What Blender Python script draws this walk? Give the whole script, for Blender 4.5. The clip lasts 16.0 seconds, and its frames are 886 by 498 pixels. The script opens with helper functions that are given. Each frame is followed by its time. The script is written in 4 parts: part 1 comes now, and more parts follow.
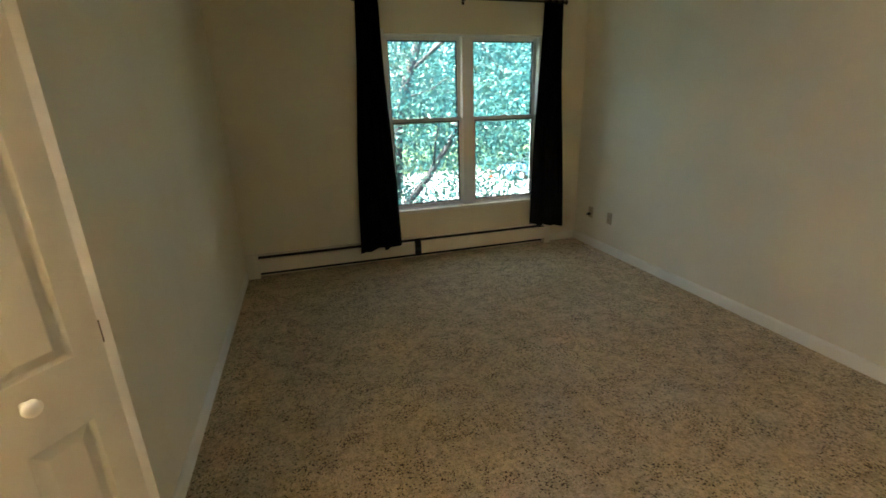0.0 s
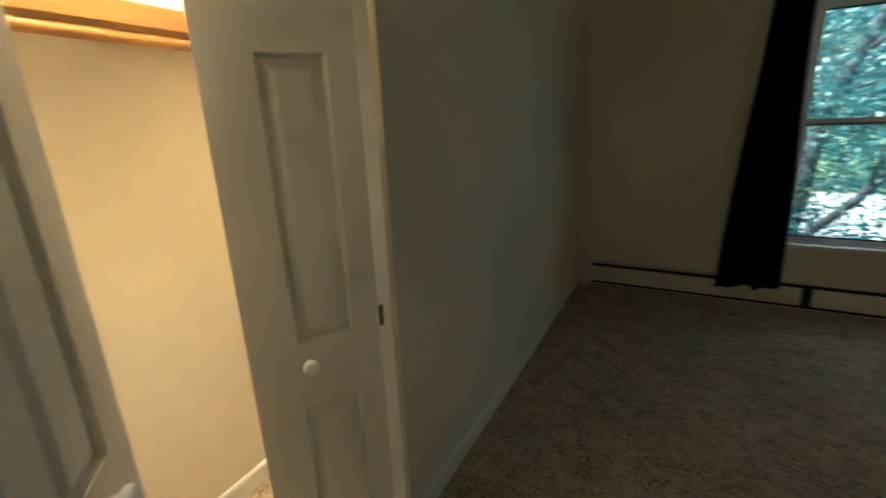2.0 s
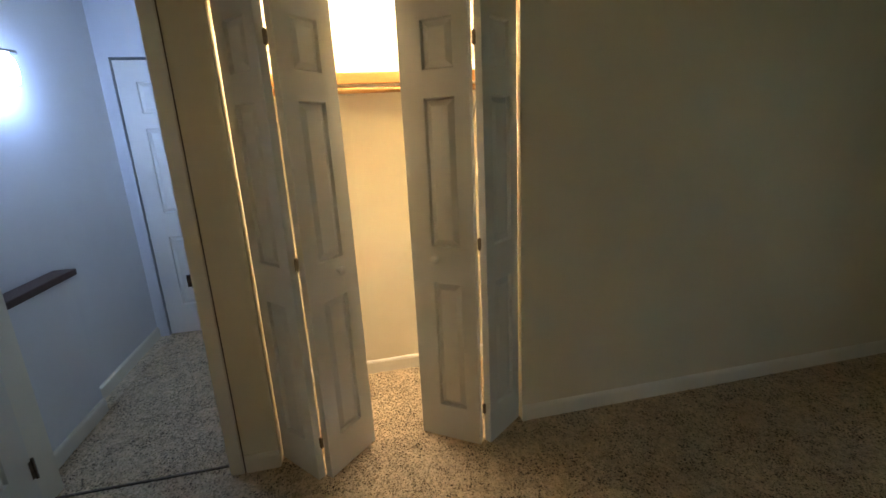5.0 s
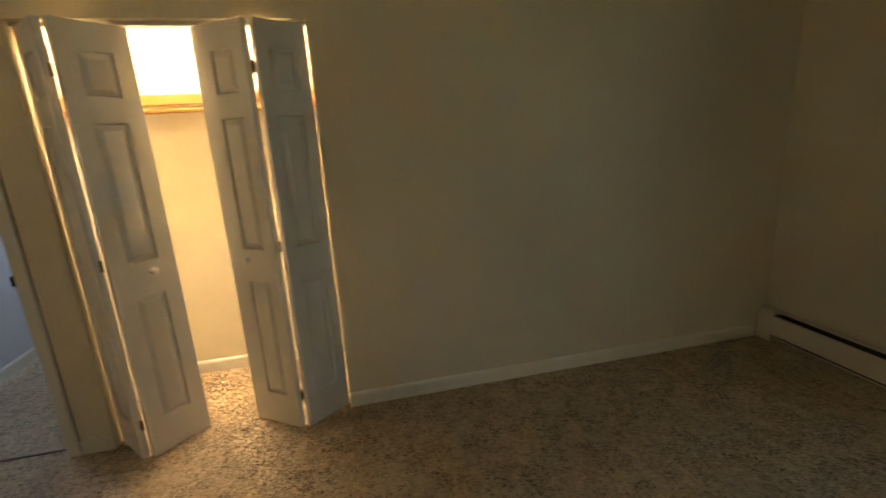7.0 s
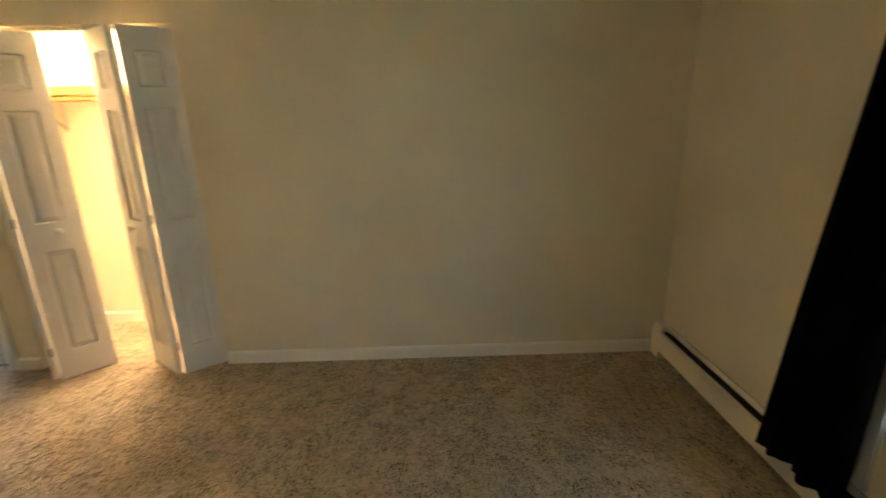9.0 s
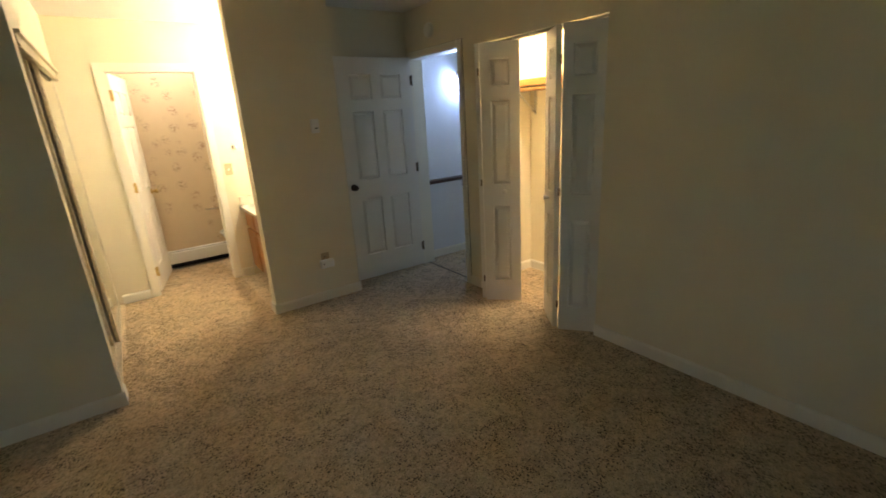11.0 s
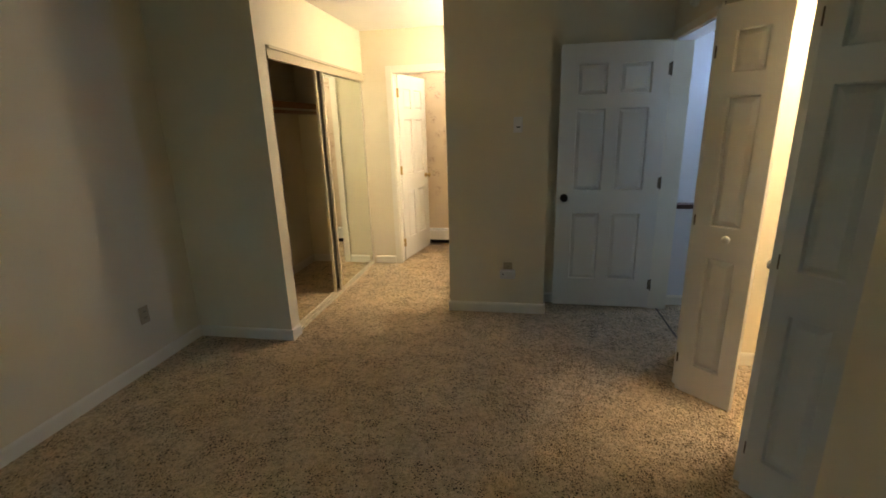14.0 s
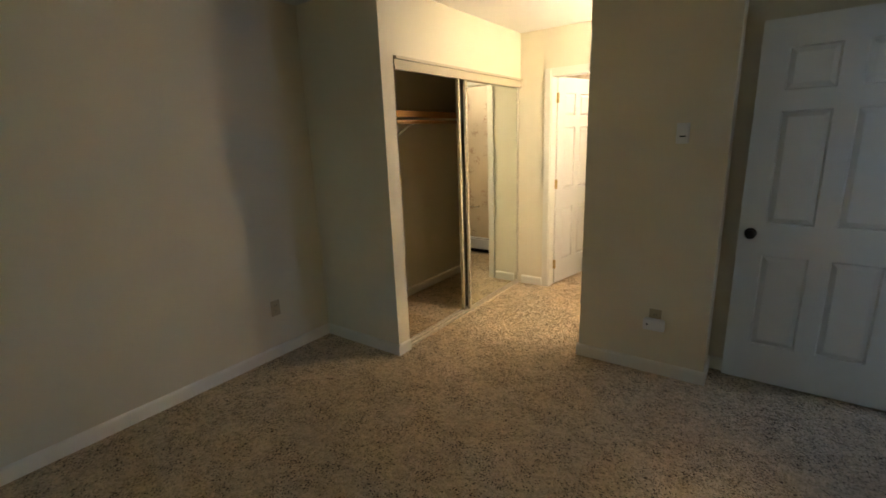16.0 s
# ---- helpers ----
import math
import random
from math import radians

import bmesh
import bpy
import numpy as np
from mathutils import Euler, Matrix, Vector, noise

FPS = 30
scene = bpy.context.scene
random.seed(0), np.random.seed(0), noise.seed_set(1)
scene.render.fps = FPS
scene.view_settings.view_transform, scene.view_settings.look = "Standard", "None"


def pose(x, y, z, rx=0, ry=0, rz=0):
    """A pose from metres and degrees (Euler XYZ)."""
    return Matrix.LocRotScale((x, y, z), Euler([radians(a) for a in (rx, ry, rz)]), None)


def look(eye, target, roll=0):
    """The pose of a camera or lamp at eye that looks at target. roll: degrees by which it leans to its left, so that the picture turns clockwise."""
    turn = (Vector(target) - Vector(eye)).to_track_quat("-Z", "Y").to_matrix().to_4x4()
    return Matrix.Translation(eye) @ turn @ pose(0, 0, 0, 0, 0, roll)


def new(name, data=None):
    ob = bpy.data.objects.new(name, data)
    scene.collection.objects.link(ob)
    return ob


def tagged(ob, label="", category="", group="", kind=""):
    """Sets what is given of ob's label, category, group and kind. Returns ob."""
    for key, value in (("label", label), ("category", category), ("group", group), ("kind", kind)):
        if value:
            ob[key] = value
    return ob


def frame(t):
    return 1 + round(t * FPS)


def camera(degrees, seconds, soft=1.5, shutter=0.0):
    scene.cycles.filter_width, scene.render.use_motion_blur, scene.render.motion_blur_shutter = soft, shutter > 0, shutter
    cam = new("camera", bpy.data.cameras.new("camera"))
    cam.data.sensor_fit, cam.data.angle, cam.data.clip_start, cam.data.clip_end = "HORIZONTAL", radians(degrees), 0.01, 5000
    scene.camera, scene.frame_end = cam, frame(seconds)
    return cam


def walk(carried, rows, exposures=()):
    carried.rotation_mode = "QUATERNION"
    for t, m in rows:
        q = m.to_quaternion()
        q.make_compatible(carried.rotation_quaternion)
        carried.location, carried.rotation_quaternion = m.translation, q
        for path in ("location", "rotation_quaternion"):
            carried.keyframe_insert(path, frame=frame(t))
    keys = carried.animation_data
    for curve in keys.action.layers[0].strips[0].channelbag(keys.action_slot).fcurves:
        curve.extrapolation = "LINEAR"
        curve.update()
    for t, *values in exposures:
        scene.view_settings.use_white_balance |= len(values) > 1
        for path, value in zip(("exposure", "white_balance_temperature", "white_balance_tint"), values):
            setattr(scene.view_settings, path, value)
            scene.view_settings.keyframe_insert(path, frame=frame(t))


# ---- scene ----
cam = camera(89.8, 16.0, soft=1.5, shutter=0.4)
PATH = [
    (0, (0.060, -0.002, 1.481), (0.604, 1.820, 0.863), -1.7),
    (0.5, (0.079, 0.038, 1.464), (0.459, 1.899, 0.835), -1.6),
    (1, (0.096, 0.115, 1.448), (0.221, 2.009, 0.819), -1.5),
    (1.5, (0.091, 0.241, 1.469), (-0.220, 2.121, 0.863), -1.1),
    (2, (0.181, 0.324, 1.454), (-0.744, 2.008, 0.896), -2.4),
    (2.5, (0.358, 0.327, 1.481), (-0.989, 1.683, 0.892), -2.4),
    (3, (0.61, 0.327, 1.473), (-0.94, 1.449, 0.892), -2.5),
    (3.5, (0.893, 0.384, 1.465), (-0.797, 1.298, 0.91), -2.4),
    (4, (1.119, 0.484, 1.462), (-0.672, 1.193, 0.924), -2.4),
    (4.2, (1.15, 0.504, 1.458), (-0.672, 1.134, 0.926), -2.5),
    (6.3, (1.645, 1.033, 1.476), (-0.275, 1.3, 0.985), -3.2),
    (6.5, (1.688, 1.128, 1.482), (-0.226, 1.435, 0.989), -3.2),
    (7, (1.741, 1.472, 1.461), (-0.154, 1.88, 0.969), -3.3),
    (7.5, (1.861, 1.842, 1.441), (-0.007, 2.36, 0.95), -3.6),
    (8, (1.998, 2.196, 1.446), (0.15, 2.766, 0.938), -3.2),
    (8.5, (1.983, 2.565, 1.432), (0.103, 3.006, 0.91), -2.1),
    (9, (2.045, 2.758, 1.493), (0.124, 2.788, 0.938), -1.3),
    (9.5, (2.089, 2.884, 1.517), (0.258, 2.313, 0.95), -2.9),
    (10, (1.990, 2.955, 1.510), (0.388, 1.904, 0.938), -3.5),
    (10.2, (1.968, 2.976, 1.515), (0.476, 1.777, 0.938), -3.6),
    (12.3, (1.287, 3.206, 1.539), (0.831, 1.341, 0.978), -2.8),
    (12.5, (1.17, 3.2, 1.543), (0.836, 1.308, 0.987), -2.8),
    (13, (0.95, 3.118, 1.524), (0.834, 1.199, 0.973), -2.5),
    (13.5, (0.705, 2.972, 1.523), (0.801, 1.051, 0.975), -2.0),
    (14, (0.469, 2.878, 1.504), (0.815, 0.983, 0.967), -1.7),
    (14.5, (0.314, 2.745, 1.502), (0.884, 0.901, 0.977), -1.6),
    (15, (0.235, 2.553, 1.519), (1.005, 0.779, 1.008), -1.7),
    (15.5, (0.171, 2.405, 1.523), (1.148, 0.731, 1.03), -2.1),
    (16, (0.104, 2.302, 1.51), (1.25, 0.735, 1.029), -2.2),
]

EXPOSURES = [(0.0, 4.25, 7450, 12.5), (1.0, 4.1, 7150, 11), (1.5, 3.75, 6550, 8.5), (2.0, 3.22, 6450, 9), (2.5, 3.32, 6250, 9.5), (4.0, 3.45, 6400, 11), (6.5, 3.6, 8200, 16.5), (7.5, 4.0, 8300, 17), (8.5, 4.65, 8400, 17.5), (9.0, 4.75, 8400, 20.5),
             (9.5, 4.65, 8200, 18), (10.0, 4.1, 7700, 14), (12.5, 3.42, 7550, 12), (14.5, 3.38, 7300, 13), (16.0, 3.35, 7050, 13)]
walk(cam, [(t, look(eye, target, roll)) for t, eye, target, roll in PATH], EXPOSURES)

# ---- world and light levels ----
world = bpy.data.worlds.new("sky")
scene.world = world
world.use_nodes = True
wn = world.node_tree.nodes
wn.clear()
sky = wn.new("ShaderNodeTexSky")
sky.sky_type = "NISHITA"
sky.sun_disc = False
sky.sun_elevation = radians(56)
sky.sun_rotation = radians(261)
sky.air_density = 1.0
sky.dust_density = 4.0
wbg = wn.new("ShaderNodeBackground")
wbg.inputs["Strength"].default_value = 0.11
wout = wn.new("ShaderNodeOutputWorld")
world.node_tree.links.new(sky.outputs[0], wbg.inputs["Color"])
world.node_tree.links.new(wbg.outputs[0], wout.inputs["Surface"])
sun = new("sun", bpy.data.lights.new("sun", "SUN"))
sun.data.energy, sun.data.angle, sun.data.color = 3.6, radians(0.5), (1.0, 0.95, 0.86)
# the sun stands high to the west, along the window wall
sun.matrix_world = look((-20, -3, 30), (0, 0, 0))

CLOSET_BULB, VANITY_GLOBE, HALL_SCONCE = 24.0, 11.0, 12.5
WARM, HALL_COOL = (1.0, 0.89, 0.75), (0.28, 0.47, 1.0)


# ---- materials ----
def srgb(r, g, b):
    return tuple(((c / 255) / 12.92 if c / 255 <= 0.04045 else ((c / 255 + 0.055) / 1.055) ** 2.4) for c in (r, g, b)) + (1,)


class Shader:
    """A small node builder."""

    def __init__(self, name):
        self.m = bpy.data.materials.new(name)
        self.m.use_nodes = True
        self.t = self.m.node_tree
        self.b = self.t.nodes["Principled BSDF"]
        self.coord = self.t.nodes.new("ShaderNodeTexCoord").outputs["Object"]

    def node(self, kind, **sets):
        n = self.t.nodes.new(kind)
        for key, value in sets.items():
            n.inputs[key.replace("_", " ")].default_value = value
        return n

    def link(self, a, b):
        self.t.links.new(a, b)

    def noise(self, scale, detail=3.0, rough=0.55, stretch=None):
        n = self.node("ShaderNodeTexNoise", Scale=scale, Detail=detail, Roughness=rough)
        if stretch:
            mp = self.node("ShaderNodeMapping", Scale=stretch)
            self.link(self.coord, mp.inputs["Vector"])
            self.link(mp.outputs[0], n.inputs["Vector"])
        else:
            self.link(self.coord, n.inputs["Vector"])
        return n.outputs["Fac"]

    def ramp(self, fac, *stops):
        r = self.t.nodes.new("ShaderNodeValToRGB")
        els = r.color_ramp.elements
        while len(els) < len(stops):
            els.new(0.5)
        for e, (p, c) in zip(els, stops):
            e.position, e.color = p, c if len(c) == 4 else (*c, 1)
        self.link(fac, r.inputs[0])
        return r.outputs[0]

    def mix(self, fac, a, b, how="MIX"):
        n = self.t.nodes.new("ShaderNodeMix")
        n.data_type, n.blend_type = "RGBA", how
        for sock, value in ((n.inputs[0], fac), (n.inputs[6], a), (n.inputs[7], b)):
            if isinstance(value, (int, float, tuple)):
                sock.default_value = value
            else:
                self.link(value, sock)
        return n.outputs[2]

    def bump(self, height, strength, distance, before=None):
        n = self.node("ShaderNodeBump", Strength=strength, Distance=distance)
        self.link(height, n.inputs["Height"])
        if before is not None:
            self.link(before, n.inputs["Normal"])
        self.link(n.outputs[0], self.b.inputs["Normal"])
        return n.outputs[0]

    def colour(self, c):
        if isinstance(c, tuple):
            self.b.inputs["Base Color"].default_value = c if len(c) == 4 else (*c, 1)
        else:
            self.link(c, self.b.inputs["Base Color"])

    def surface(self, rough, metal=0.0, spec=0.5):
        self.b.inputs["Roughness"].default_value = rough
        self.b.inputs["Metallic"].default_value = metal
        self.b.inputs["Specular IOR Level"].default_value = spec


def painted(name, base, rough=0.5, grime=0.08, roller=0.25, spec=0.4):
    """House paint: roller stipple, faint scuffs and uneven sheen."""
    s = Shader(name)
    dark = tuple(c * (1 - grime) for c in base[:3])
    light = tuple(min(1, c * (1 + grime * 0.35)) for c in base[:3])
    broad = s.ramp(s.noise(1.3, 4.0), (0.3, dark), (0.7, light))
    scuff = s.ramp(s.noise(9.0, 6.0, 0.7), (0.62, (1, 1, 1)), (0.8, (1 - grime, 1 - grime, 1 - grime)))
    s.colour(s.mix(1.0, broad, scuff, "MULTIPLY"))
    s.surface(rough, spec=spec)
    s.link(s.ramp(s.noise(5.0, 3.0), (0.3, (rough - 0.06,) * 3), (0.7, (rough + 0.08,) * 3)), s.b.inputs["Roughness"])
    s.bump(s.noise(260.0, 2.0), roller, 0.0012)
    return s.m


def carpet_material(name, tuft=False):
    """Frieze carpet: mixed yarns, dark specks painted as shade between tufts, patches where the pile lies another way.
    """
    s = Shader(name)
    yarn = s.ramp(s.noise(95.0, 2.0, 0.6), (0.28, (0.55, 0.425, 0.265)), (0.45, (0.675, 0.53, 0.34)), (0.60, (0.735, 0.585, 0.385)), (0.76, (0.80, 0.65, 0.45)))
    wobble = s.node("ShaderNodeTexNoise", Scale=34.0, Detail=3.0)
    s.link(s.coord, wobble.inputs["Vector"])
    bent = s.mix(0.022, s.coord, wobble.outputs["Color"])
    # Dark specks put the shade in the gaps between tufts into the colour.
    tuft_shade = (1, 1, 1, 1)
    for scale, turn, seed, low in (((108.0, 58.0, 1.0), 0.5, 7.0, 0.44), ((62.0, 96.0, 1.0), 1.9, 5.0, 0.465)):
        cells = s.node("ShaderNodeTexVoronoi", Scale=1.0)
        warp = s.node("ShaderNodeMapping", Scale=scale, Rotation=(0, 0, turn), Location=(seed, seed, 0))
        s.link(bent, warp.inputs["Vector"])
        s.link(warp.outputs[0], cells.inputs["Vector"])
        spot = s.ramp(cells.outputs["Distance"], (0.20, (0.11, 0.088, 0.07)), (0.38, (1, 1, 1)))
        some = s.ramp(s.noise(seed, 6.0, 0.75), (low, (0, 0, 0)), (low + 0.08, (1, 1, 1)))
        tuft_shade = s.mix(1.0, tuft_shade, s.mix(some, spot, (1, 1, 1, 1)), "MULTIPLY")
    tread = s.ramp(s.noise(2.2, 4.0, 0.6), (0.32, (0.90, 0.89, 0.88)), (0.68, (1.05, 1.05, 1.04)))
    brushed = s.ramp(s.noise(10.0, 5.0, 0.65), (0.36, (0.87, 0.86, 0.85)), (0.60, (1.05, 1.05, 1.04)))
    clumps = s.ramp(s.noise(34.0, 3.0, 0.6), (0.36, (0.80, 0.785, 0.77)), (0.56, (1.05, 1.05, 1.05)))
    col = s.mix(1.0, s.mix(1.0, s.mix(1.0, yarn, tread, "MULTIPLY"), brushed, "MULTIPLY"), clumps, "MULTIPLY")
    col = s.mix(1.0, col, tuft_shade, "MULTIPLY")
    if tuft:
        island = s.t.nodes.new("ShaderNodeNewGeometry").outputs["Random Per Island"]
        col = s.mix(1.0, col, s.ramp(island, (0.0, (0.80, 0.79, 0.78)), (1.0, (1.14, 1.13, 1.12))), "MULTIPLY")
    s.colour(col)
    s.surface(0.95, spec=0.1)
    s.b.inputs["Sheen Weight"].default_value = 0.5
    s.b.inputs["Sheen Roughness"].default_value = 0.35
    if not tuft:
        first = s.bump(s.noise(120.0, 3.0, 0.7), 0.3, 0.003)
        s.bump(s.noise(14.0, 3.0), 0.25, 0.015, first)
    else:
        soft = s.t.nodes.new("ShaderNodeBsdfTranslucent")
        s.link(col, soft.inputs["Color"])
        mixer = s.t.nodes.new("ShaderNodeMixShader")
        mixer.inputs[0].default_value = 0.6
        s.link(s.b.outputs[0], mixer.inputs[1])
        s.link(soft.outputs[0], mixer.inputs[2])
        s.link(mixer.outputs[0], s.t.nodes["Material Output"].inputs["Surface"])
    return s.m


def wood_material(name, light, dark, rough=0.35, along=(1, 9, 9)):
    s = Shader(name)
    grain = s.noise(9.0, 6.0, 0.65, stretch=along)
    fine = s.noise(60.0, 3.0, 0.6, stretch=along)
    col = s.ramp(grain, (0.3, dark), (0.7, light))
    s.colour(s.mix(0.35, col, s.ramp(fine, (0.35, dark), (0.6, light))))
    s.surface(rough)
    s.bump(fine, 0.15, 0.002)
    return s.m


def metal_material(name, base, rough, metal=1.0):
    s = Shader(name)
    s.colour(s.ramp(s.noise(40.0, 4.0), (0.35, tuple(c * 0.75 for c in base)), (0.65, base)))
    s.surface(rough, metal)
    s.bump(s.noise(220.0, 2.0), 0.08, 0.001)
    return s.m


def glow_material(name, colour, strength):
    s = Shader(name)
    s.colour((0.9, 0.9, 0.88))
    s.b.inputs["Emission Color"].default_value = (*colour, 1)
    s.b.inputs["Emission Strength"].default_value = strength
    return s.m


def wallpaper_material():
    s = Shader("floral wallpaper")
    ground = s.ramp(s.noise(3.0, 3.0), (0.3, (0.68, 0.55, 0.385)), (0.7, (0.74, 0.605, 0.43)))
    v = s.t.nodes.new("ShaderNodeTexVoronoi")
    v.inputs["Scale"].default_value = 7.0
    v.inputs["Randomness"].default_value = 0.75
    wob = s.mix(0.06, s.coord, s.t.nodes.new("ShaderNodeTexNoise").outputs["Color"])
    s.link(wob, v.inputs["Vector"])
    petals = s.ramp(v.outputs["Distance"], (0.20, (1, 1, 1)), (0.42, (0, 0, 0)))
    broken = s.ramp(s.noise(46.0, 3.0, 0.7), (0.47, (0, 0, 0)), (0.58, (1, 1, 1)))
    mask = s.mix(1.0, petals, broken, "MULTIPLY")
    ink = s.ramp(s.noise(6.0, 2.0), (0.4, (0.36, 0.17, 0.11)), (0.55, (0.42, 0.26, 0.17)), (0.7, (0.30, 0.24, 0.13)))
    s.colour(s.mix(s.mix(1.0, mask, (0.75, 0.75, 0.75, 1), "MULTIPLY"), ground, ink))
    s.surface(0.6)
    s.bump(s.noise(180.0), 0.15, 0.001)
    return s.m


def glass_material(name, rough=0.0):
    s = Shader(name)
    s.colour((0.78, 0.95, 1.0))
    s.surface(rough)
    s.b.inputs["Transmission Weight"].default_value = 1.0
    s.b.inputs["IOR"].default_value = 1.45
    return s.m


def mirror_material():
    s = Shader("mirror")
    s.colour((0.80, 0.85, 0.80))
    s.surface(0.02, 1.0)
    return s.m


def cloth_material():
    s = Shader("black curtain cloth")
    weave = s.noise(420.0, 2.0)
    s.colour(s.ramp(s.noise(5.0, 3.0), (0.3, (0.0035, 0.0035, 0.005)), (0.7, (0.006, 0.006, 0.008))))
    s.surface(0.9, spec=0.15)
    s.bump(weave, 0.3, 0.001)
    return s.m


def leaf_material(name, a, b, c):
    s = Shader(name)
    island = s.t.nodes.new("ShaderNodeNewGeometry").outputs["Random Per Island"]
    s.colour(s.ramp(island, (0.0, a), (0.5, b), (1.0, c)))
    s.surface(0.45)
    s.b.inputs["Transmission Weight"].default_value = 0.0
    tr = s.t.nodes.new("ShaderNodeBsdfTranslucent")
    s.link(s.ramp(island, (0.0, b), (1.0, tuple(q * 1.1 for q in c))), tr.inputs["Color"])
    mixer = s.t.nodes.new("ShaderNodeMixShader")
    mixer.inputs[0].default_value = 0.4
    out = s.t.nodes["Material Output"]
    s.link(s.b.outputs[0], mixer.inputs[1])
    s.link(tr.outputs[0], mixer.inputs[2])
    s.link(mixer.outputs[0], out.inputs["Surface"])
    return s.m


def rough_material(name, a, b, scale, rough=0.9, bump=0.5, dist=0.02):
    s = Shader(name)
    n = s.noise(scale, 6.0, 0.65)
    s.colour(s.ramp(n, (0.3, a), (0.7, b)))
    s.surface(rough)
    s.bump(n, bump, dist)
    return s.m


M_WALL = painted("cream wall paint", (0.80, 0.718, 0.53), 0.55, 0.07, 0.3, 0.3)
M_HALLWALL = painted("white hall wall paint", (0.74, 0.74, 0.74), 0.55, 0.06, 0.3, 0.3)
M_CEIL = painted("ceiling paint", (0.84, 0.81, 0.73), 0.8, 0.05, 0.6, 0.2)
M_TRIM = painted("cream trim paint", (0.85, 0.80, 0.67), 0.38, 0.08, 0.08)
M_DOOR = painted("white door paint", (0.81, 0.775, 0.685), 0.36, 0.05, 0.12)
M_HEATER = painted("heater enamel", (0.82, 0.745, 0.585), 0.34, 0.10, 0.04)
M_VINYL = painted("white window vinyl", (0.78, 0.78, 0.75), 0.35, 0.05, 0.03)
M_PLASTIC = painted("white plastic", (0.84, 0.83, 0.80), 0.35, 0.04, 0.02)
M_PLATE = painted("almond cover plate", (0.50, 0.40, 0.24), 0.35, 0.06, 0.02)
M_CARPET = carpet_material("beige frieze carpet")
M_TUFT = carpet_material("beige carpet yarn", True)
M_OAK = wood_material("oiled pine", (0.47, 0.225, 0.06), (0.33, 0.14, 0.034), along=(9, 1, 9))
M_CABINET = wood_material("honey oak", (0.40, 0.165, 0.036), (0.25, 0.085, 0.016), along=(9, 9, 1))
M_CAP = wood_material("dark stained cap", (0.075, 0.028, 0.017), (0.035, 0.013, 0.009), along=(1, 9, 9))
M_BRASS = metal_material("brass", (0.62, 0.42, 0.16), 0.28)
M_FASCIA = painted("beige fascia enamel", (0.58, 0.49, 0.32), 0.35, 0.06, 0.03)
M_GOLDTRACK = metal_material("champagne aluminium", (0.74, 0.66, 0.50), 0.42, 0.35)
M_BRONZE = metal_material("dark bronze", (0.06, 0.045, 0.035), 0.4)
M_CHROME = metal_material("chrome", (0.7, 0.7, 0.7), 0.12)
M_BLACK = metal_material("black parts and slot shade", (0.012, 0.011, 0.011), 0.7, 0.0)
# Dark tone for the shadow lines at the casing and the doorway seam.
M_SHADOWLINE = metal_material("joint shadow", (0.16, 0.12, 0.08), 0.8, 0.0)
M_HINGE = metal_material("dull hinge", (0.22, 0.17, 0.11), 0.45)
M_FIN = metal_material("shade-darkened fin metal", (0.10, 0.10, 0.10), 0.5)
M_WHITEMETAL = painted("white bracket enamel", (0.60, 0.56, 0.47), 0.4)
M_PAPER = wallpaper_material()
M_GLASS = glass_material("window glass")
M_MIRROR = mirror_material()
M_CLOTH = cloth_material()
M_COUNTER = painted("cultured marble", (0.72, 0.66, 0.54), 0.2, 0.04, 0.0)
M_CERAMIC = painted("white ceramic", (0.75, 0.74, 0.70), 0.1, 0.02, 0.0)
M_BULB = glow_material("closet bulb", WARM, CLOSET_BULB)
M_GLOBE = glow_material("vanity globe", (1.0, 0.925, 0.84), VANITY_GLOBE)
M_SCONCE = glow_material("hall sconce shade", HALL_COOL, HALL_SCONCE)
M_BARK = rough_material("tree bark", (0.016, 0.018, 0.022), (0.04, 0.044, 0.052), 14.0)
M_GRASS = rough_material("lawn", (0.035, 0.07, 0.018), (0.08, 0.13, 0.035), 6.0)
M_CONCRETE = rough_material("concrete", (0.24, 0.25, 0.25), (0.32, 0.33, 0.33), 30.0, bump=0.2, dist=0.005)
M_LEAF = leaf_material("green leaf", (0.004, 0.030, 0.030), (0.014, 0.092, 0.094), (0.040, 0.190, 0.202))
M_LEAF2 = leaf_material("yellow green leaf", (0.008, 0.034, 0.027), (0.024, 0.086, 0.070), (0.070, 0.175, 0.140))


# ---- building helpers ----
def box(bm, x0, y0, z0, x1, y1, z1):
    c = [bm.verts.new(p) for p in ((x0, y0, z0), (x1, y0, z0), (x1, y1, z0), (x0, y1, z0), (x0, y0, z1), (x1, y0, z1), (x1, y1, z1), (x0, y1, z1))]
    return [bm.faces.new([c[i] for i in f]) for f in ((3, 2, 1, 0), (4, 5, 6, 7), (0, 1, 5, 4), (1, 2, 6, 5), (2, 3, 7, 6), (3, 0, 4, 7))]


def boxes(*dims, bevel=0.0, segments=2):
    bm = bmesh.new()
    for d in dims:
        box(bm, *d)
    if bevel:
        bmesh.ops.bevel(bm, geom=list(bm.edges), offset=bevel, segments=segments, affect="EDGES", profile=0.6)
    return bm


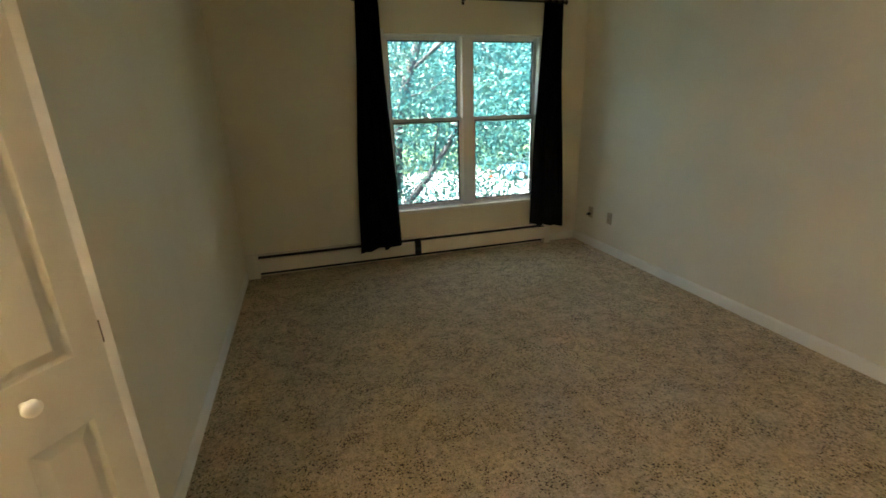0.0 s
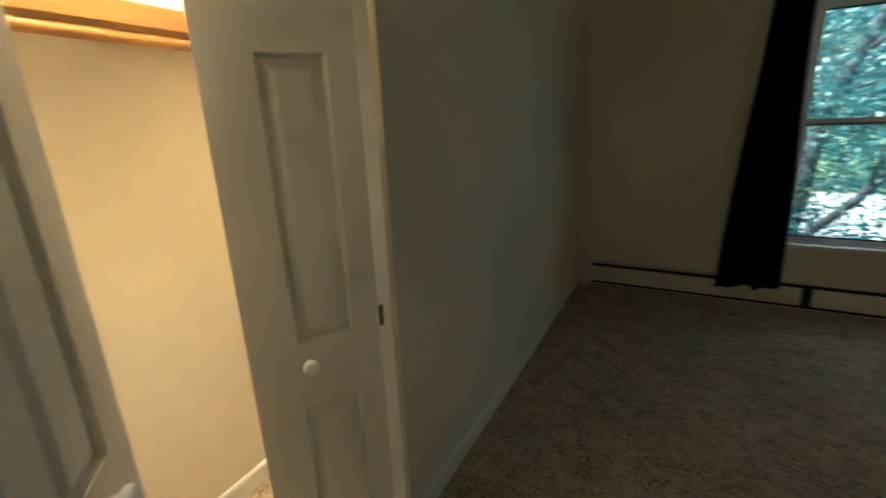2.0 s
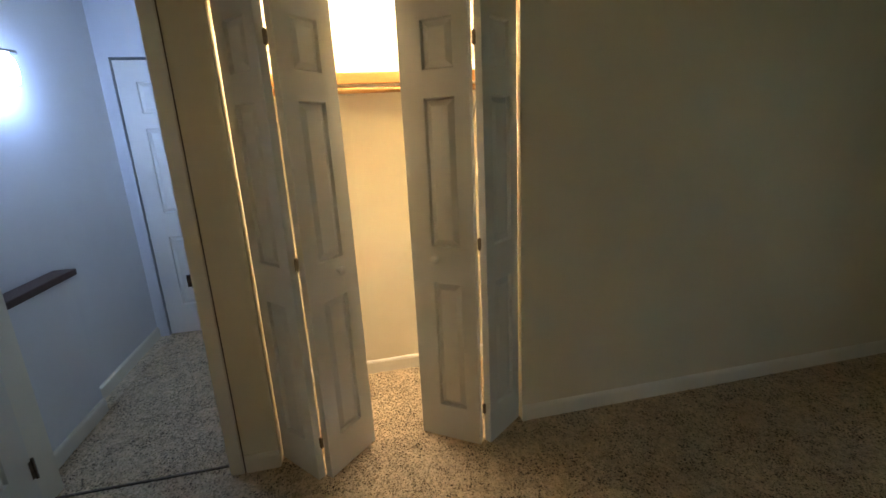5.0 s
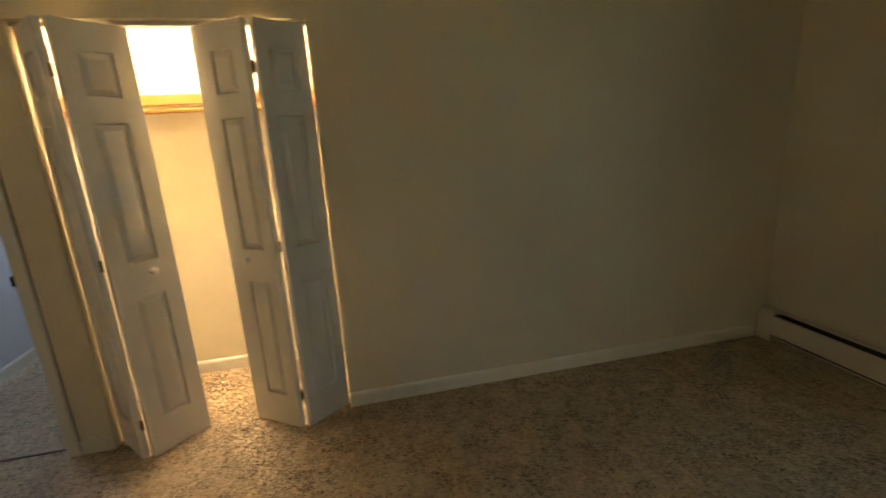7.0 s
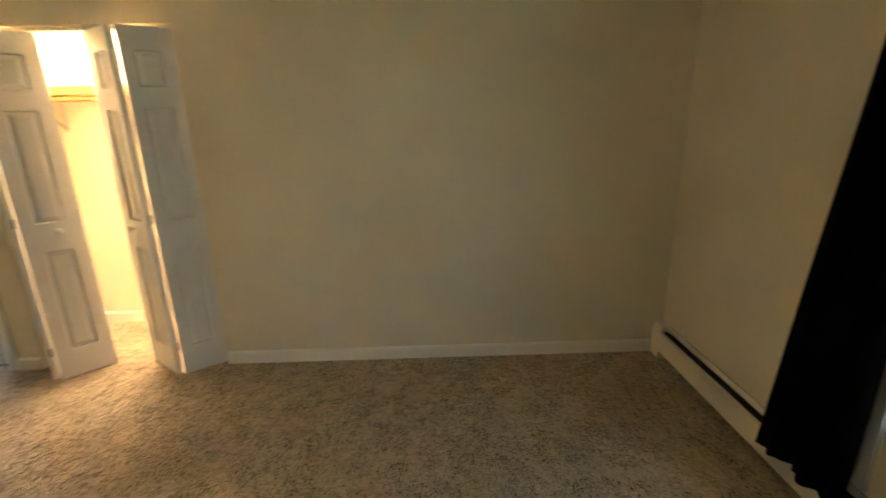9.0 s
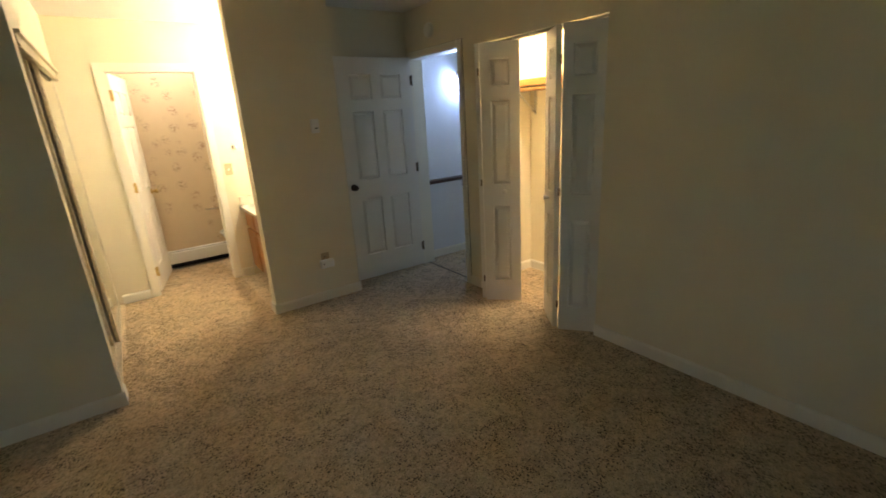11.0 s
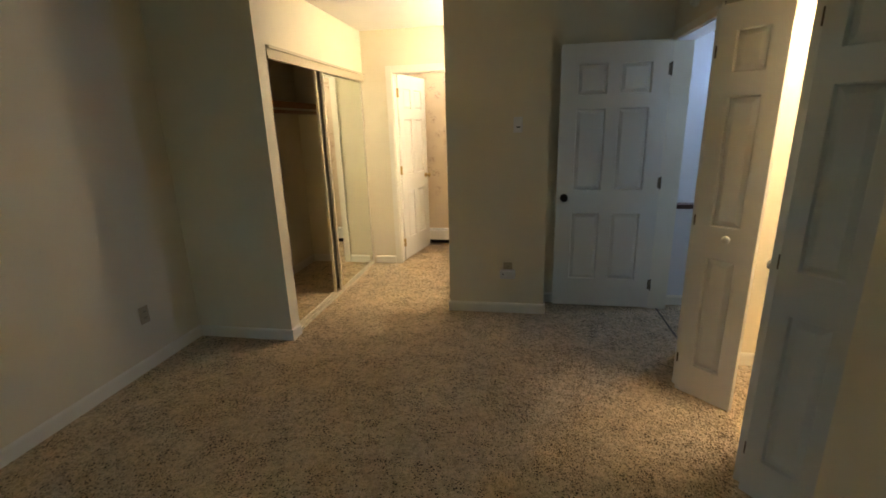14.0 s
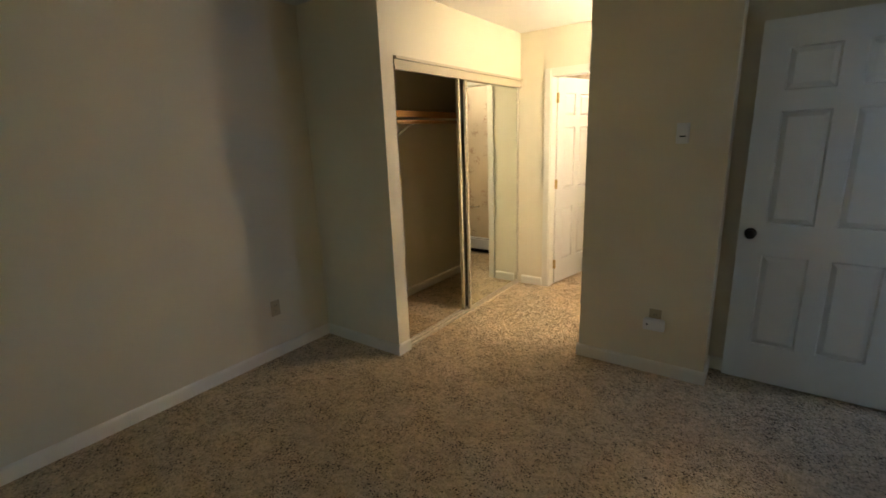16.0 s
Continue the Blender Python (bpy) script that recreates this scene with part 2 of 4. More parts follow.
def ring_shape(bm, rings, sides=16, axis="z", at=(0, 0, 0), cap=True):
    """A turned shape: rings are (height, radius) along the axis."""
    loops = []
    for h, r in rings:
        loop = []
        for k in range(sides):
            a = 2 * math.pi * k / sides
            u, v = r * math.cos(a), r * math.sin(a)
            p = {"z": (u, v, h), "x": (h, u, v), "y": (v, h, u)}[axis]
            loop.append(bm.verts.new((at[0] + p[0], at[1] + p[1], at[2] + p[2])))
        loops.append(loop)
    for a, b in zip(loops, loops[1:]):
        for k in range(sides):
            f = bm.faces.new((a[k], a[(k + 1) % sides], b[(k + 1) % sides], b[k]))
            f.smooth = True
    if cap:
        bm.faces.new(list(reversed(loops[0])))
        bm.faces.new(loops[-1])
    return bm


def turned(rings, **kw):
    return ring_shape(bmesh.new(), rings, **kw)


def tube(bm, a, b, r0, r1=None, sides=8):
    a, b = Vector(a), Vector(b)
    r1 = r0 if r1 is None else r1
    q = (b - a).to_track_quat("Z", "Y").to_matrix()
    loops = []
    for p, r in ((a, r0), (b, r1)):
        loops.append([bm.verts.new(p + q @ Vector((r * math.cos(2 * math.pi * k / sides), r * math.sin(2 * math.pi * k / sides), 0))) for k in range(sides)])
    for k in range(sides):
        f = bm.faces.new((loops[0][k], loops[0][(k + 1) % sides], loops[1][(k + 1) % sides], loops[1][k]))
        f.smooth = True
    bm.faces.new(list(reversed(loops[0])))
    bm.faces.new(loops[1])
    return bm


def finish(name, bm, material):
    bmesh.ops.recalc_face_normals(bm, faces=list(bm.faces))
    me = bpy.data.meshes.new(name)
    bm.to_mesh(me)
    bm.free()
    me.materials.append(material)
    return me


def part(name, bm, material, parent, label=""):
    ob = new(name, finish(name, bm, material))
    ob.parent = parent
    return tagged(ob, label)


def thing(name, label, category, at=None, group=""):
    """An Empty at a thing's base."""
    ob = new(name)
    ob.empty_display_size = 0.1
    if at is not None:
        ob.matrix_world = at
    return tagged(ob, label, category, group)


def solid(name, bm, material, label, category, at=None, kind=""):
    ob = new(name, finish(name, bm, material))
    if at is not None:
        ob.matrix_world = at
    return tagged(ob, label, category, kind=kind)


def setting(name, bm, material, label="", category=""):
    return solid(name, bm, material, label, category or name.split("_")[0], kind="structure")


# ---- plan ----
H = 2.44
W, E, N, S = -0.575, 2.88, 4.22, -1.82
DOOR_Y0, DOOR_Y1, DOOR_H = -0.770, -0.005, 2.045
CL_Y0, CL_Y1, CL_H = 0.197, 1.385, 2.02
PIER_X0, PIER_X1, PIER_Y = 0.284, 1.044, -0.556
EC_X, EC_Y = 2.12, 0.125
B_X0, B_X1, B_H = 1.105, 1.815, 2.045
WX0, WX1, WZ0, WZ1 = 0.838, 2.405, 0.487, 2.092

setting("floor", boxes((-2.75, -2.8, -0.2, 3.0, 4.42, 0.0)), M_CARPET, "beige frieze carpet with painted specks of shade between its tufts", "floor")
setting("ceiling", boxes((-2.75, -2.8, H, 3.0, 4.42, H + 0.15)), M_CEIL, "flat painted ceiling", "ceiling")
setting("wall_west", boxes(
    (W - 0.12, -0.94, 0, W, DOOR_Y0, H), (W - 0.12, DOOR_Y0, DOOR_H, W, DOOR_Y1, H),
    (W - 0.12, DOOR_Y1, 0, W, CL_Y0, H), (W - 0.12, CL_Y0, CL_H, W, CL_Y1, H), (W - 0.12, CL_Y1, 0, W, N, H)), M_WALL, "cream painted wall with doorway and closet opening", "wall")
setting("wall_north", boxes(
    (W - 0.12, N, 0, WX0, N + 0.20, H), (WX1, N, 0, 3.0, N + 0.20, H), (WX0, N, 0, WX1, N + 0.20, WZ0), (WX0, N, WZ1, WX1, N + 0.20, H)), M_WALL, "cream painted wall around the window", "wall")
setting("wall_east", boxes((E, -1.94, 0, E + 0.12, N, H)), M_WALL, "cream painted side wall", "wall")
setting("wall_closet_return", boxes((EC_X, EC_Y - 0.12, 0, E, EC_Y, H), (EC_X, S, 2.04, EC_X + 0.10, EC_Y - 0.12, H)), M_WALL, "cream wall end and header over the mirrored closet", "wall")
setting("wall_pier", boxes((PIER_X0, PIER_Y - 0.124, 0, PIER_X1, PIER_Y, H), (PIER_X0, -0.94, 0, 0.40, PIER_Y - 0.124, H)), M_WALL, "cream wall pier beside the entry door", "wall")
setting("wall_niche", boxes((W, -0.94, 0, PIER_X0, -0.82, H)), M_WALL, "cream wall behind the open entry door", "wall")
setting("wall_vanity", boxes((0.28, S, 0, 0.40, -0.94, H)), M_WALL, "cream wall behind the vanity", "wall")
setting("wall_south", boxes(
    (0.28, S - 0.12, 0, B_X0, S, H), (B_X1, S - 0.12, 0, E, S, H), (B_X0, S - 0.12, B_H, B_X1, S, H)), M_WALL, "cream wall with the bathroom doorway", "wall")
setting("wall_closet_west", boxes((-1.41, -0.02, 0, -1.29, 1.87, H), (-1.29, 1.75, 0, W - 0.12, 1.87, H)), M_WALL, "cream walls inside the lit closet", "wall")
setting("wall_closet_south", boxes((-2.6, -0.02, 0, -1.41, 0.10, H), (-1.29, -0.02, 0, W - 0.12, 0.10, H)), M_WALL, "cream partition between closet and hallway", "wall")
setting("wall_hall_south", boxes((-2.6, -1.12, 0, W - 0.12, -0.945, H)), M_HALLWALL, "white hallway wall in cool light", "wall")
setting("wall_hall_west", boxes((-2.47, -0.945, 0, -2.35, -0.868, H), (-2.47, -0.092, 0, -2.35, -0.02, H), (-2.47, -0.868, 2.058, -2.35, -0.092, H), (-2.65, -0.945, 0, -2.60, -0.02, H)), M_HALLWALL, "white hallway end wall with a door", "wall")
setting("wall_half", boxes((-1.32, -0.945, 0, W - 0.12, -0.86, 0.815)), M_HALLWALL, "low white half wall along the hallway", "wall")
setting("wall_bath_south", boxes((0.28, -2.80, 0, 2.3, -2.68, H)), M_PAPER, "beige bathroom wall with floral paper", "wall")
setting("wall_bath_west", boxes((0.28, -2.68, 0, 0.40, S - 0.12, H)), M_PAPER, "beige bathroom wall with floral paper", "wall")
setting("wall_bath_east", boxes((2.2, -2.68, 0, 2.3, S - 0.12, H)), M_PAPER, "beige bathroom wall with floral paper", "wall")


def baseboard(runs):
    """Baseboards: a board with a rounded top along each run; n is the side that faces the room."""
    prof = ((0, 0), (0.013, 0), (0.013, 0.066), (0.010, 0.076), (0.005, 0.082), (0, 0.084))
    for (x0, y0), (x1, y1), (nx, ny) in runs:
        bm = bmesh.new()
        ends = [[bm.verts.new((x + nx * d, y + ny * d, z)) for d, z in prof] for x, y in ((x0, y0), (x1, y1))]
        k = len(prof)
        for i in range(k):
            bm.faces.new((ends[0][i], ends[0][(i + 1) % k], ends[1][(i + 1) % k], ends[1][i]))
        bm.faces.new(ends[0])
        bm.faces.new(list(reversed(ends[1])))
        setting("baseboard", bm, M_TRIM, "cream painted wooden baseboard", "baseboard")


baseboard([
    ((W, CL_Y1), (W, N - 0.075), (1, 0)), ((W, 0.047), (W, CL_Y0 - 0.002), (1, 0)),
    ((E, EC_Y), (E, N), (-1, 0)), ((2.53, N), (E - 0.013, N), (0, -1)),
    ((EC_X - 0.013, EC_Y), (E - 0.013, EC_Y), (0, 1)), ((EC_X, 0.006), (EC_X, EC_Y), (-1, 0)),
    ((PIER_X0 - 0.013, PIER_Y), (PIER_X1 + 0.013, PIER_Y), (0, 1)), ((PIER_X0, -0.82), (PIER_X0, PIER_Y), (-1, 0)),
    ((PIER_X1, PIER_Y - 0.124), (PIER_X1, PIER_Y), (1, 0)), ((W + 0.02, -0.82), (PIER_X0 - 0.013, -0.82), (0, 1)),
    ((B_X1 + 0.06, S), (EC_X - 0.02, S), (0, 1)), ((0.93, S), (B_X0 - 0.06, S), (0, 1)),
    ((-1.29, 0.10), (-1.29, 1.75), (1, 0)), ((-1.277, 0.10), (W - 0.12, 0.10), (0, 1)), ((-1.277, 1.75), (W - 0.12, 1.75), (0, -1)),
    ((-2.35, -0.945), (-1.32, -0.945), (0, 1)), ((-1.32, -0.86), (W - 0.12, -0.86), (0, 1)), ((-2.35, -0.02), (W - 0.12, -0.02), (0, -1)),
    ((E, -1.82), (E, EC_Y - 0.12), (-1, 0)), ((2.14, S), (E - 0.013, S), (0, 1)), ((2.22, EC_Y - 0.12), (E - 0.013, EC_Y - 0.12), (0, -1)),
])


def casing(name, axis, face, out, a0, a1, top, width, thick, material, label):
    """Flat boards round an opening: two legs and a head. axis is the way the wall runs."""
    bm = bmesh.new()
    f0, f1 = sorted((face, face + out * thick))
    for lo, hi, z0, z1 in ((a0 - width, a0, 0, top + width), (a1, a1 + width, 0, top + width), (a0, a1, top, top + width)):
        if axis == "y":
            box(bm, f0, lo, z0, f1, hi, z1)
        else:
            box(bm, lo, f0, z0, hi, f1, z1)
    bmesh.ops.bevel(bm, geom=list(bm.edges), offset=0.003, segments=2, affect="EDGES")
    return setting(name, bm, material, label, "door casing")


casing("trim_entry", "y", W, 1, DOOR_Y0 + 0.02, DOOR_Y1 - 0.012, DOOR_H - 0.012, 0.055, 0.016, M_TRIM, "cream painted casing round the bedroom doorway")
# Thin proud strip whose dark colour stands in for the shadow beside the casing.
setting("trim_entry_gap", boxes((W, DOOR_Y1 + 0.0435, 0.0, W + 0.0025, DOOR_Y1 + 0.0480, DOOR_H + 0.047), (W, DOOR_Y0 - 0.03, DOOR_H + 0.0435, W + 0.0025, DOOR_Y1 + 0.0435, DOOR_H + 0.047)), M_SHADOWLINE, "dark strip painted as a shadow line beside the casing", "joint")
# Low dark strip in place of the shadow line where the carpets meet.
setting("trim_threshold", boxes((W - 0.062, DOOR_Y0 + 0.019, 0.0, W - 0.050, DOOR_Y1 - 0.019, 0.0065), bevel=0.0015), M_SHADOWLINE, "dark strip painted as carpet seam shadow across the bedroom doorway", "carpet seam")
casing("trim_bath", "x", S, 1, B_X0 + 0.008, B_X1 - 0.008, B_H - 0.008, 0.062, 0.016, M_TRIM, "cream painted casing round the bathroom door")
setting("trim_entry_jamb", boxes((W - 0.125, DOOR_Y0, 0, W + 0.003, DOOR_Y0 + 0.018, DOOR_H), (W - 0.125, DOOR_Y1 - 0.018, 0, W + 0.003, DOOR_Y1, DOOR_H),
        (W - 0.125, DOOR_Y0 + 0.018, DOOR_H - 0.018, W + 0.003, DOOR_Y1 - 0.018, DOOR_H)), M_TRIM, "cream painted door jamb", "door jamb")
setting("trim_bath_jamb", boxes((B_X0, S - 0.125, 0, B_X0 + 0.018, S + 0.004, B_H), (B_X1 - 0.018, S - 0.125, 0, B_X1, S + 0.004, B_H),
        (B_X0 + 0.018, S - 0.125, B_H - 0.018, B_X1 - 0.018, S + 0.004, B_H)), M_TRIM, "cream painted door jamb", "door jamb")
setting("trim_half_wall_cap", boxes((-1.35, -0.943, 0.815, W - 0.123, -0.835, 0.85), bevel=0.006), M_CAP, "dark stained wooden cap on the half wall", "wall cap")


# ---- panelled doors ----
def panel_slab(w, h, t, rects):
    """A moulded door slab, x from 0 to w, raised panels on both faces."""
    bm = bmesh.new()
    xs = sorted({0, w, *(v for r in rects for v in (r[0], r[2]))})
    zs = sorted({0, h, *(v for r in rects for v in (r[1], r[3]))})
    steps = ((0, 0), (0.0015, 0.002), (0.004, 0.0125), (0.006, 0.0155), (0.009, 0.0155), (0.031, 0.0030), (0.034, 0.0022))
    for side in (-1, 1):
        for x0, x1 in zip(xs, xs[1:]):
            for z0, z1 in zip(zs, zs[1:]):
                inside = any(r[0] <= x0 and x1 <= r[2] and r[1] <= z0 and z1 <= r[3] for r in rects)
                last = None
                for inset, depth in steps if inside else steps[:1]:
                    y = side * (t / 2 - depth)
                    loop = [bm.verts.new(p) for p in ((x0 + inset, y, z0 + inset), (x1 - inset, y, z0 + inset), (x1 - inset, y, z1 - inset), (x0 + inset, y, z1 - inset))]
                    if last:
                        for k in range(4):
                            bm.faces.new((last[k], last[(k + 1) % 4], loop[(k + 1) % 4], loop[k]))
                    last = loop
                bm.faces.new(last)
    y = t / 2
    for q in (((0, -y, 0), (0, y, 0), (0, y, h), (0, -y, h)), ((w, -y, 0), (w, y, 0), (w, y, h), (w, -y, h)), ((0, -y, 0), (w, -y, 0), (w, y, 0), (0, y, 0)), ((0, -y, h), (w, -y, h), (w, y, h), (0, y, h))):
        bm.faces.new([bm.verts.new(p) for p in q])
    bmesh.ops.remove_doubles(bm, verts=list(bm.verts), dist=0.0002)
    return bm


LEAF_T, LEAF_H = 0.034, 1.988
leaf_panels = lambda x0, x1: [(x0, z0, x1, z1) for z0, z1 in ((0.175, 0.80), (0.965, 1.585), (1.69, 1.875))]


def plan_pose(p, q, z):
    """Stands at p and points its x along p to q."""
    return pose(p[0], p[1], z, 0, 0, math.degrees(math.atan2(q[1] - p[1], q[0] - p[0])))


def knob_mesh():
    return turned([(0, 0.008), (0.014, 0.008), (0.018, 0.014), (0.024, 0.0185), (0.032, 0.0185), (0.037, 0.013), (0.039, 0.004)], axis="y")


def bifold(pivot, fold, free, gap, warp, leaf_w, stile, label):
    """A folding pair, a clear gap at the fold: the pivot leaf and the leaf with the knob, joined by three hinges."""
    root = thing("bifold_door", label, "bifold door", pose(*pivot, 0.008), "bifold doors on the closet")
    inv = root.matrix_world.inverted()
    for end, knobbed in ((pivot, False), (free, True)):
        width = leaf_w if knobbed else (Vector(pivot) - Vector(fold)).length - gap
        edge = stile if knobbed else (width - 0.134) / 2
        slab = panel_slab(width, LEAF_H, LEAF_T, leaf_panels(edge, edge + 0.136))
        for v in slab.verts if knobbed else ():
            v.co.y += warp * v.co.x / leaf_w * v.co.z / LEAF_H
        leaf = part("leaf", slab, M_DOOR, root, "white moulded three-panel leaf")
        leaf.matrix_local = inv @ plan_pose(fold, end, 0.008) @ pose(gap, 0, 0)
        if knobbed:
            side = 1 if (end[0] - fold[0]) * (2.0 - fold[1]) - (end[1] - fold[1]) * (2.0 - fold[0]) > 0 else -1
            kn = part("knob", knob_mesh(), M_DOOR, leaf, "round white knob")
            kn.matrix_local = pose(leaf_w * 0.58, side * LEAF_T / 2, 0.915, 0, 0, 0 if side > 0 else 180)
    bm = boxes((-0.030, -0.016, 1.990, 0.030, 0.016, 2.002), bevel=0.002)
    tube(bm, (0, 0, 1.975), (0, 0, 1.992), 0.006)
    part("pivot_bracket", bm, M_WHITEMETAL, root, "small painted top pivot bracket")
    pin = tube(bmesh.new(), (0, 0, LEAF_H - 0.002), (0, 0, LEAF_H + 0.014), 0.005)
    part("guide_pin", pin, M_WHITEMETAL, root, "thin guide pin in the track").matrix_local = inv @ pose(*(Vector(fold).lerp(Vector(free), 0.9)), 0.008)
    for z in (0.19, 0.99, 1.80):
        bm = boxes((-0.002, -0.008, -0.024, 0.002, 0.008, 0.024), bevel=0.0006)
        tube(bm, (0.002, 0, -0.028), (0.002, 0, 0.028), 0.0035)
        hg = part("hinge", bm, M_HINGE, root, "dull metal hinge")
        hg.matrix_local = inv @ pose(fold[0] - 0.012, fold[1], z)
    return root


bifold((-0.610, 1.366), (-0.445, 1.148), (-0.627, 0.900), 0.020, 0.0, 0.302, 0.064, "half-folded white three-panel bifold door in the closet opening")
bifold((-0.632, 0.217), (-0.412, 0.404), (-0.6175, 0.607), 0.024, 0.012, 0.285, 0.074, "half-folded white three-panel bifold door beside the doorway")
setting("trim_closet_track", boxes((-0.655, CL_Y0 + 0.002, CL_H - 0.018, -0.615, CL_Y1 - 0.002, CL_H - 0.001)), M_WHITEMETAL, "thin metal track over the bifold doors", "door track")

SIX = lambda w, h: [(a, z0 * h, b, z1 * h) for a, b in ((0.16 * w, 0.44 * w), (0.56 * w, 0.84 * w)) for z0, z1 in ((0.115, 0.385), (0.475, 0.775), (0.825, 0.93))]


def six_panel_door(name, w, h, at, knob_mat, hinge_mat, label, knob_x, hinge_side):
    root = tagged(new(name, finish(name, panel_slab(w, h, 0.035, SIX(w, h)), M_DOOR)), label, "door", kind="structure")
    root.matrix_world = at
    for side in (-1, 1):
        kn = part("door_knob", turned([(0, 0.031), (0.006, 0.031), (0.009, 0.012), (0.03, 0.011), (0.036, 0.022), (0.048, 0.027), (0.058, 0.022), (0.062, 0.008)], axis="y"), knob_mat, root, "round metal door knob")
        kn.matrix_local = pose(knob_x, side * 0.0175, 0.905, 0, 0, 0 if side > 0 else 180)
    for z in (0.2, 1.02, 1.83):
        bm = boxes((-0.003, -0.018, -0.045, 0.001, 0.018, 0.045))
        tube(bm, (-0.004, hinge_side * 0.022, -0.047), (-0.004, hinge_side * 0.022, 0.047), 0.006)
        box(bm, -0.001, hinge_side * 0.0178, -0.040, 0.016, hinge_side * 0.0190, 0.040)
        part("hinge", bm, hinge_mat, root, "metal butt hinge").matrix_local = pose(0, 0, z)
    return root


six_panel_door("door_entry", 0.757, 2.03, plan_pose((-0.557, -0.757), (0.20, -0.764), 0.014), M_BRONZE, M_HINGE, "white six-panel entry door standing open against the wall", 0.70, 1)
six_panel_door("door_bath", 0.70, 2.02, plan_pose((1.795, S - 0.105), (1.652, -2.61), 0.014), M_BRASS, M_BRASS, "white six-panel bathroom door standing half open", 0.635, -1)
six_panel_door("door_hall", 0.755, 2.03, plan_pose((-2.375, -0.099), (-2.375, -0.854), 0.010), M_BRONZE, M_BRONZE, "closed white six-panel door at the hallway end", 0.06, -1)


# ---- window ----
def window():
    y0, y1 = N + 0.055, N + 0.195
    root = tagged(new("window_1", finish("window_1", boxes(
        (WX0, y0, WZ0, WX0 + 0.018, y1, WZ1), (WX1 - 0.018, y0, WZ0, WX1, y1, WZ1), (WX0 + 0.018, y0, WZ1 - 0.014, WX1 - 0.018, y1, WZ1),
        (WX0 + 0.018, y0, WZ0, WX1 - 0.018, y1, WZ0 + 0.012), (1.580, y0, WZ0 + 0.012, 1.682, y1, WZ1 - 0.014)), M_VINYL)),
        "white vinyl twin double-hung window facing leafy trees", "window", kind="structure")
    for x0, x1 in ((WX0 + 0.018, 1.580), (1.682, WX1 - 0.018)):
        for z0, z1, a, b in ((WZ0 + 0.012, 1.358, y0 + 0.022, y0 + 0.062), (1.308, WZ1 - 0.014, y0 + 0.064, y0 + 0.104)):
            r = 0.031
            sash = part("sash", boxes((x0, a, z0, x0 + r, b, z1), (x1 - r, a, z0, x1, b, z1), (x0 + r, a, z0, x1 - r, b, z0 + r), (x0 + r, a, z1 - r, x1 - r, b, z1)), M_VINYL, root, "white vinyl sash")
            pane = part("pane", boxes((x0 + r, a + 0.030, z0 + r, x1 - r, a + 0.034, z1 - r)), M_GLASS, sash, "clear window glass")
            pane.visible_shadow = False
            part("gasket", boxes((x0 + r, a + 0.008, z0 + r, x0 + r + 0.009, a + 0.029, z1 - r), (x1 - r - 0.009, a + 0.008, z0 + r, x1 - r, a + 0.029, z1 - r),
                 (x0 + r + 0.009, a + 0.008, z0 + r, x1 - r - 0.009, a + 0.029, z0 + r + 0.009), (x0 + r + 0.009, a + 0.008, z1 - r - 0.009, x1 - r - 0.009, a + 0.029, z1 - r)), M_BLACK, sash, "thin dark glazing gasket")
        lock = boxes((-0.025, 0.0, 0.0, 0.025, 0.02, 0.012), bevel=0.003)
        part("sash_lock", lock, M_VINYL, root, "small white sash lock").matrix_local = pose((x0 + x1) / 2, y0 + 0.022, 1.358)
    part("window_sill", boxes((WX0 + 0.002, N - 0.010, WZ0 - 0.028, WX1 - 0.002, N + 0.054, WZ0 + 0.004), bevel=0.005), M_TRIM, root, "painted sill")
    return root


window()
setting("trim_window", boxes((WX0 - 0.042, N - 0.016, 0.225, WX0 - 0.002, N, WZ1 + 0.03), (WX1 + 0.002, N - 0.016, 0.225, WX1 + 0.042, N, WZ1 + 0.03), bevel=0.003), M_VINYL, "narrow painted boards beside the window", "window trim")


# ---- curtains ----
def curtain(x_top0, x_top1, x_bot0, x_bot1, z_top, z_low0, z_low1, y, folds, label, step=0.0):
    """Hanging cloth with soft folds that widen towards the hem."""
    bm = bmesh.new()
    nu, nv = 72, 30
    grid = []
    for j in range(nv + 1):
        v = j / nv
        row = []
        for i in range(nu + 1):
            u = i / nu
            x = (1 - v) * (x_top0 + (x_top1 - x_top0) * u) + v * (x_bot0 + (x_bot1 - x_bot0) * u)
            x += 0.006 * math.sin(7 * v + 3 * u)
            zl = z_low0 + (z_low1 - z_low0) * u - (step if u > 0.56 else 0.0)
            depth = 0.018 - 0.004 * v
            wave = math.sin(2 * math.pi * folds * u + 0.5 * math.sin(3 * v)) + 0.35 * math.sin(2 * math.pi * folds * 2.3 * u + 1.7)
            z = z_top + (zl - z_top) * v + 0.002 * wave * v
            row.append(bm.verts.new((x, y + depth * wave - 0.068 * v ** 1.5, z)))
        grid.append(row)
    for j in range(nv):
        for i in range(nu):
            bm.faces.new((grid[j][i], grid[j][i + 1], grid[j + 1][i + 1], grid[j + 1][i])).smooth = True
    bmesh.ops.solidify(bm, geom=list(bm.faces), thickness=0.002)
    return solid("curtain", bm, M_CLOTH, label, "curtain")


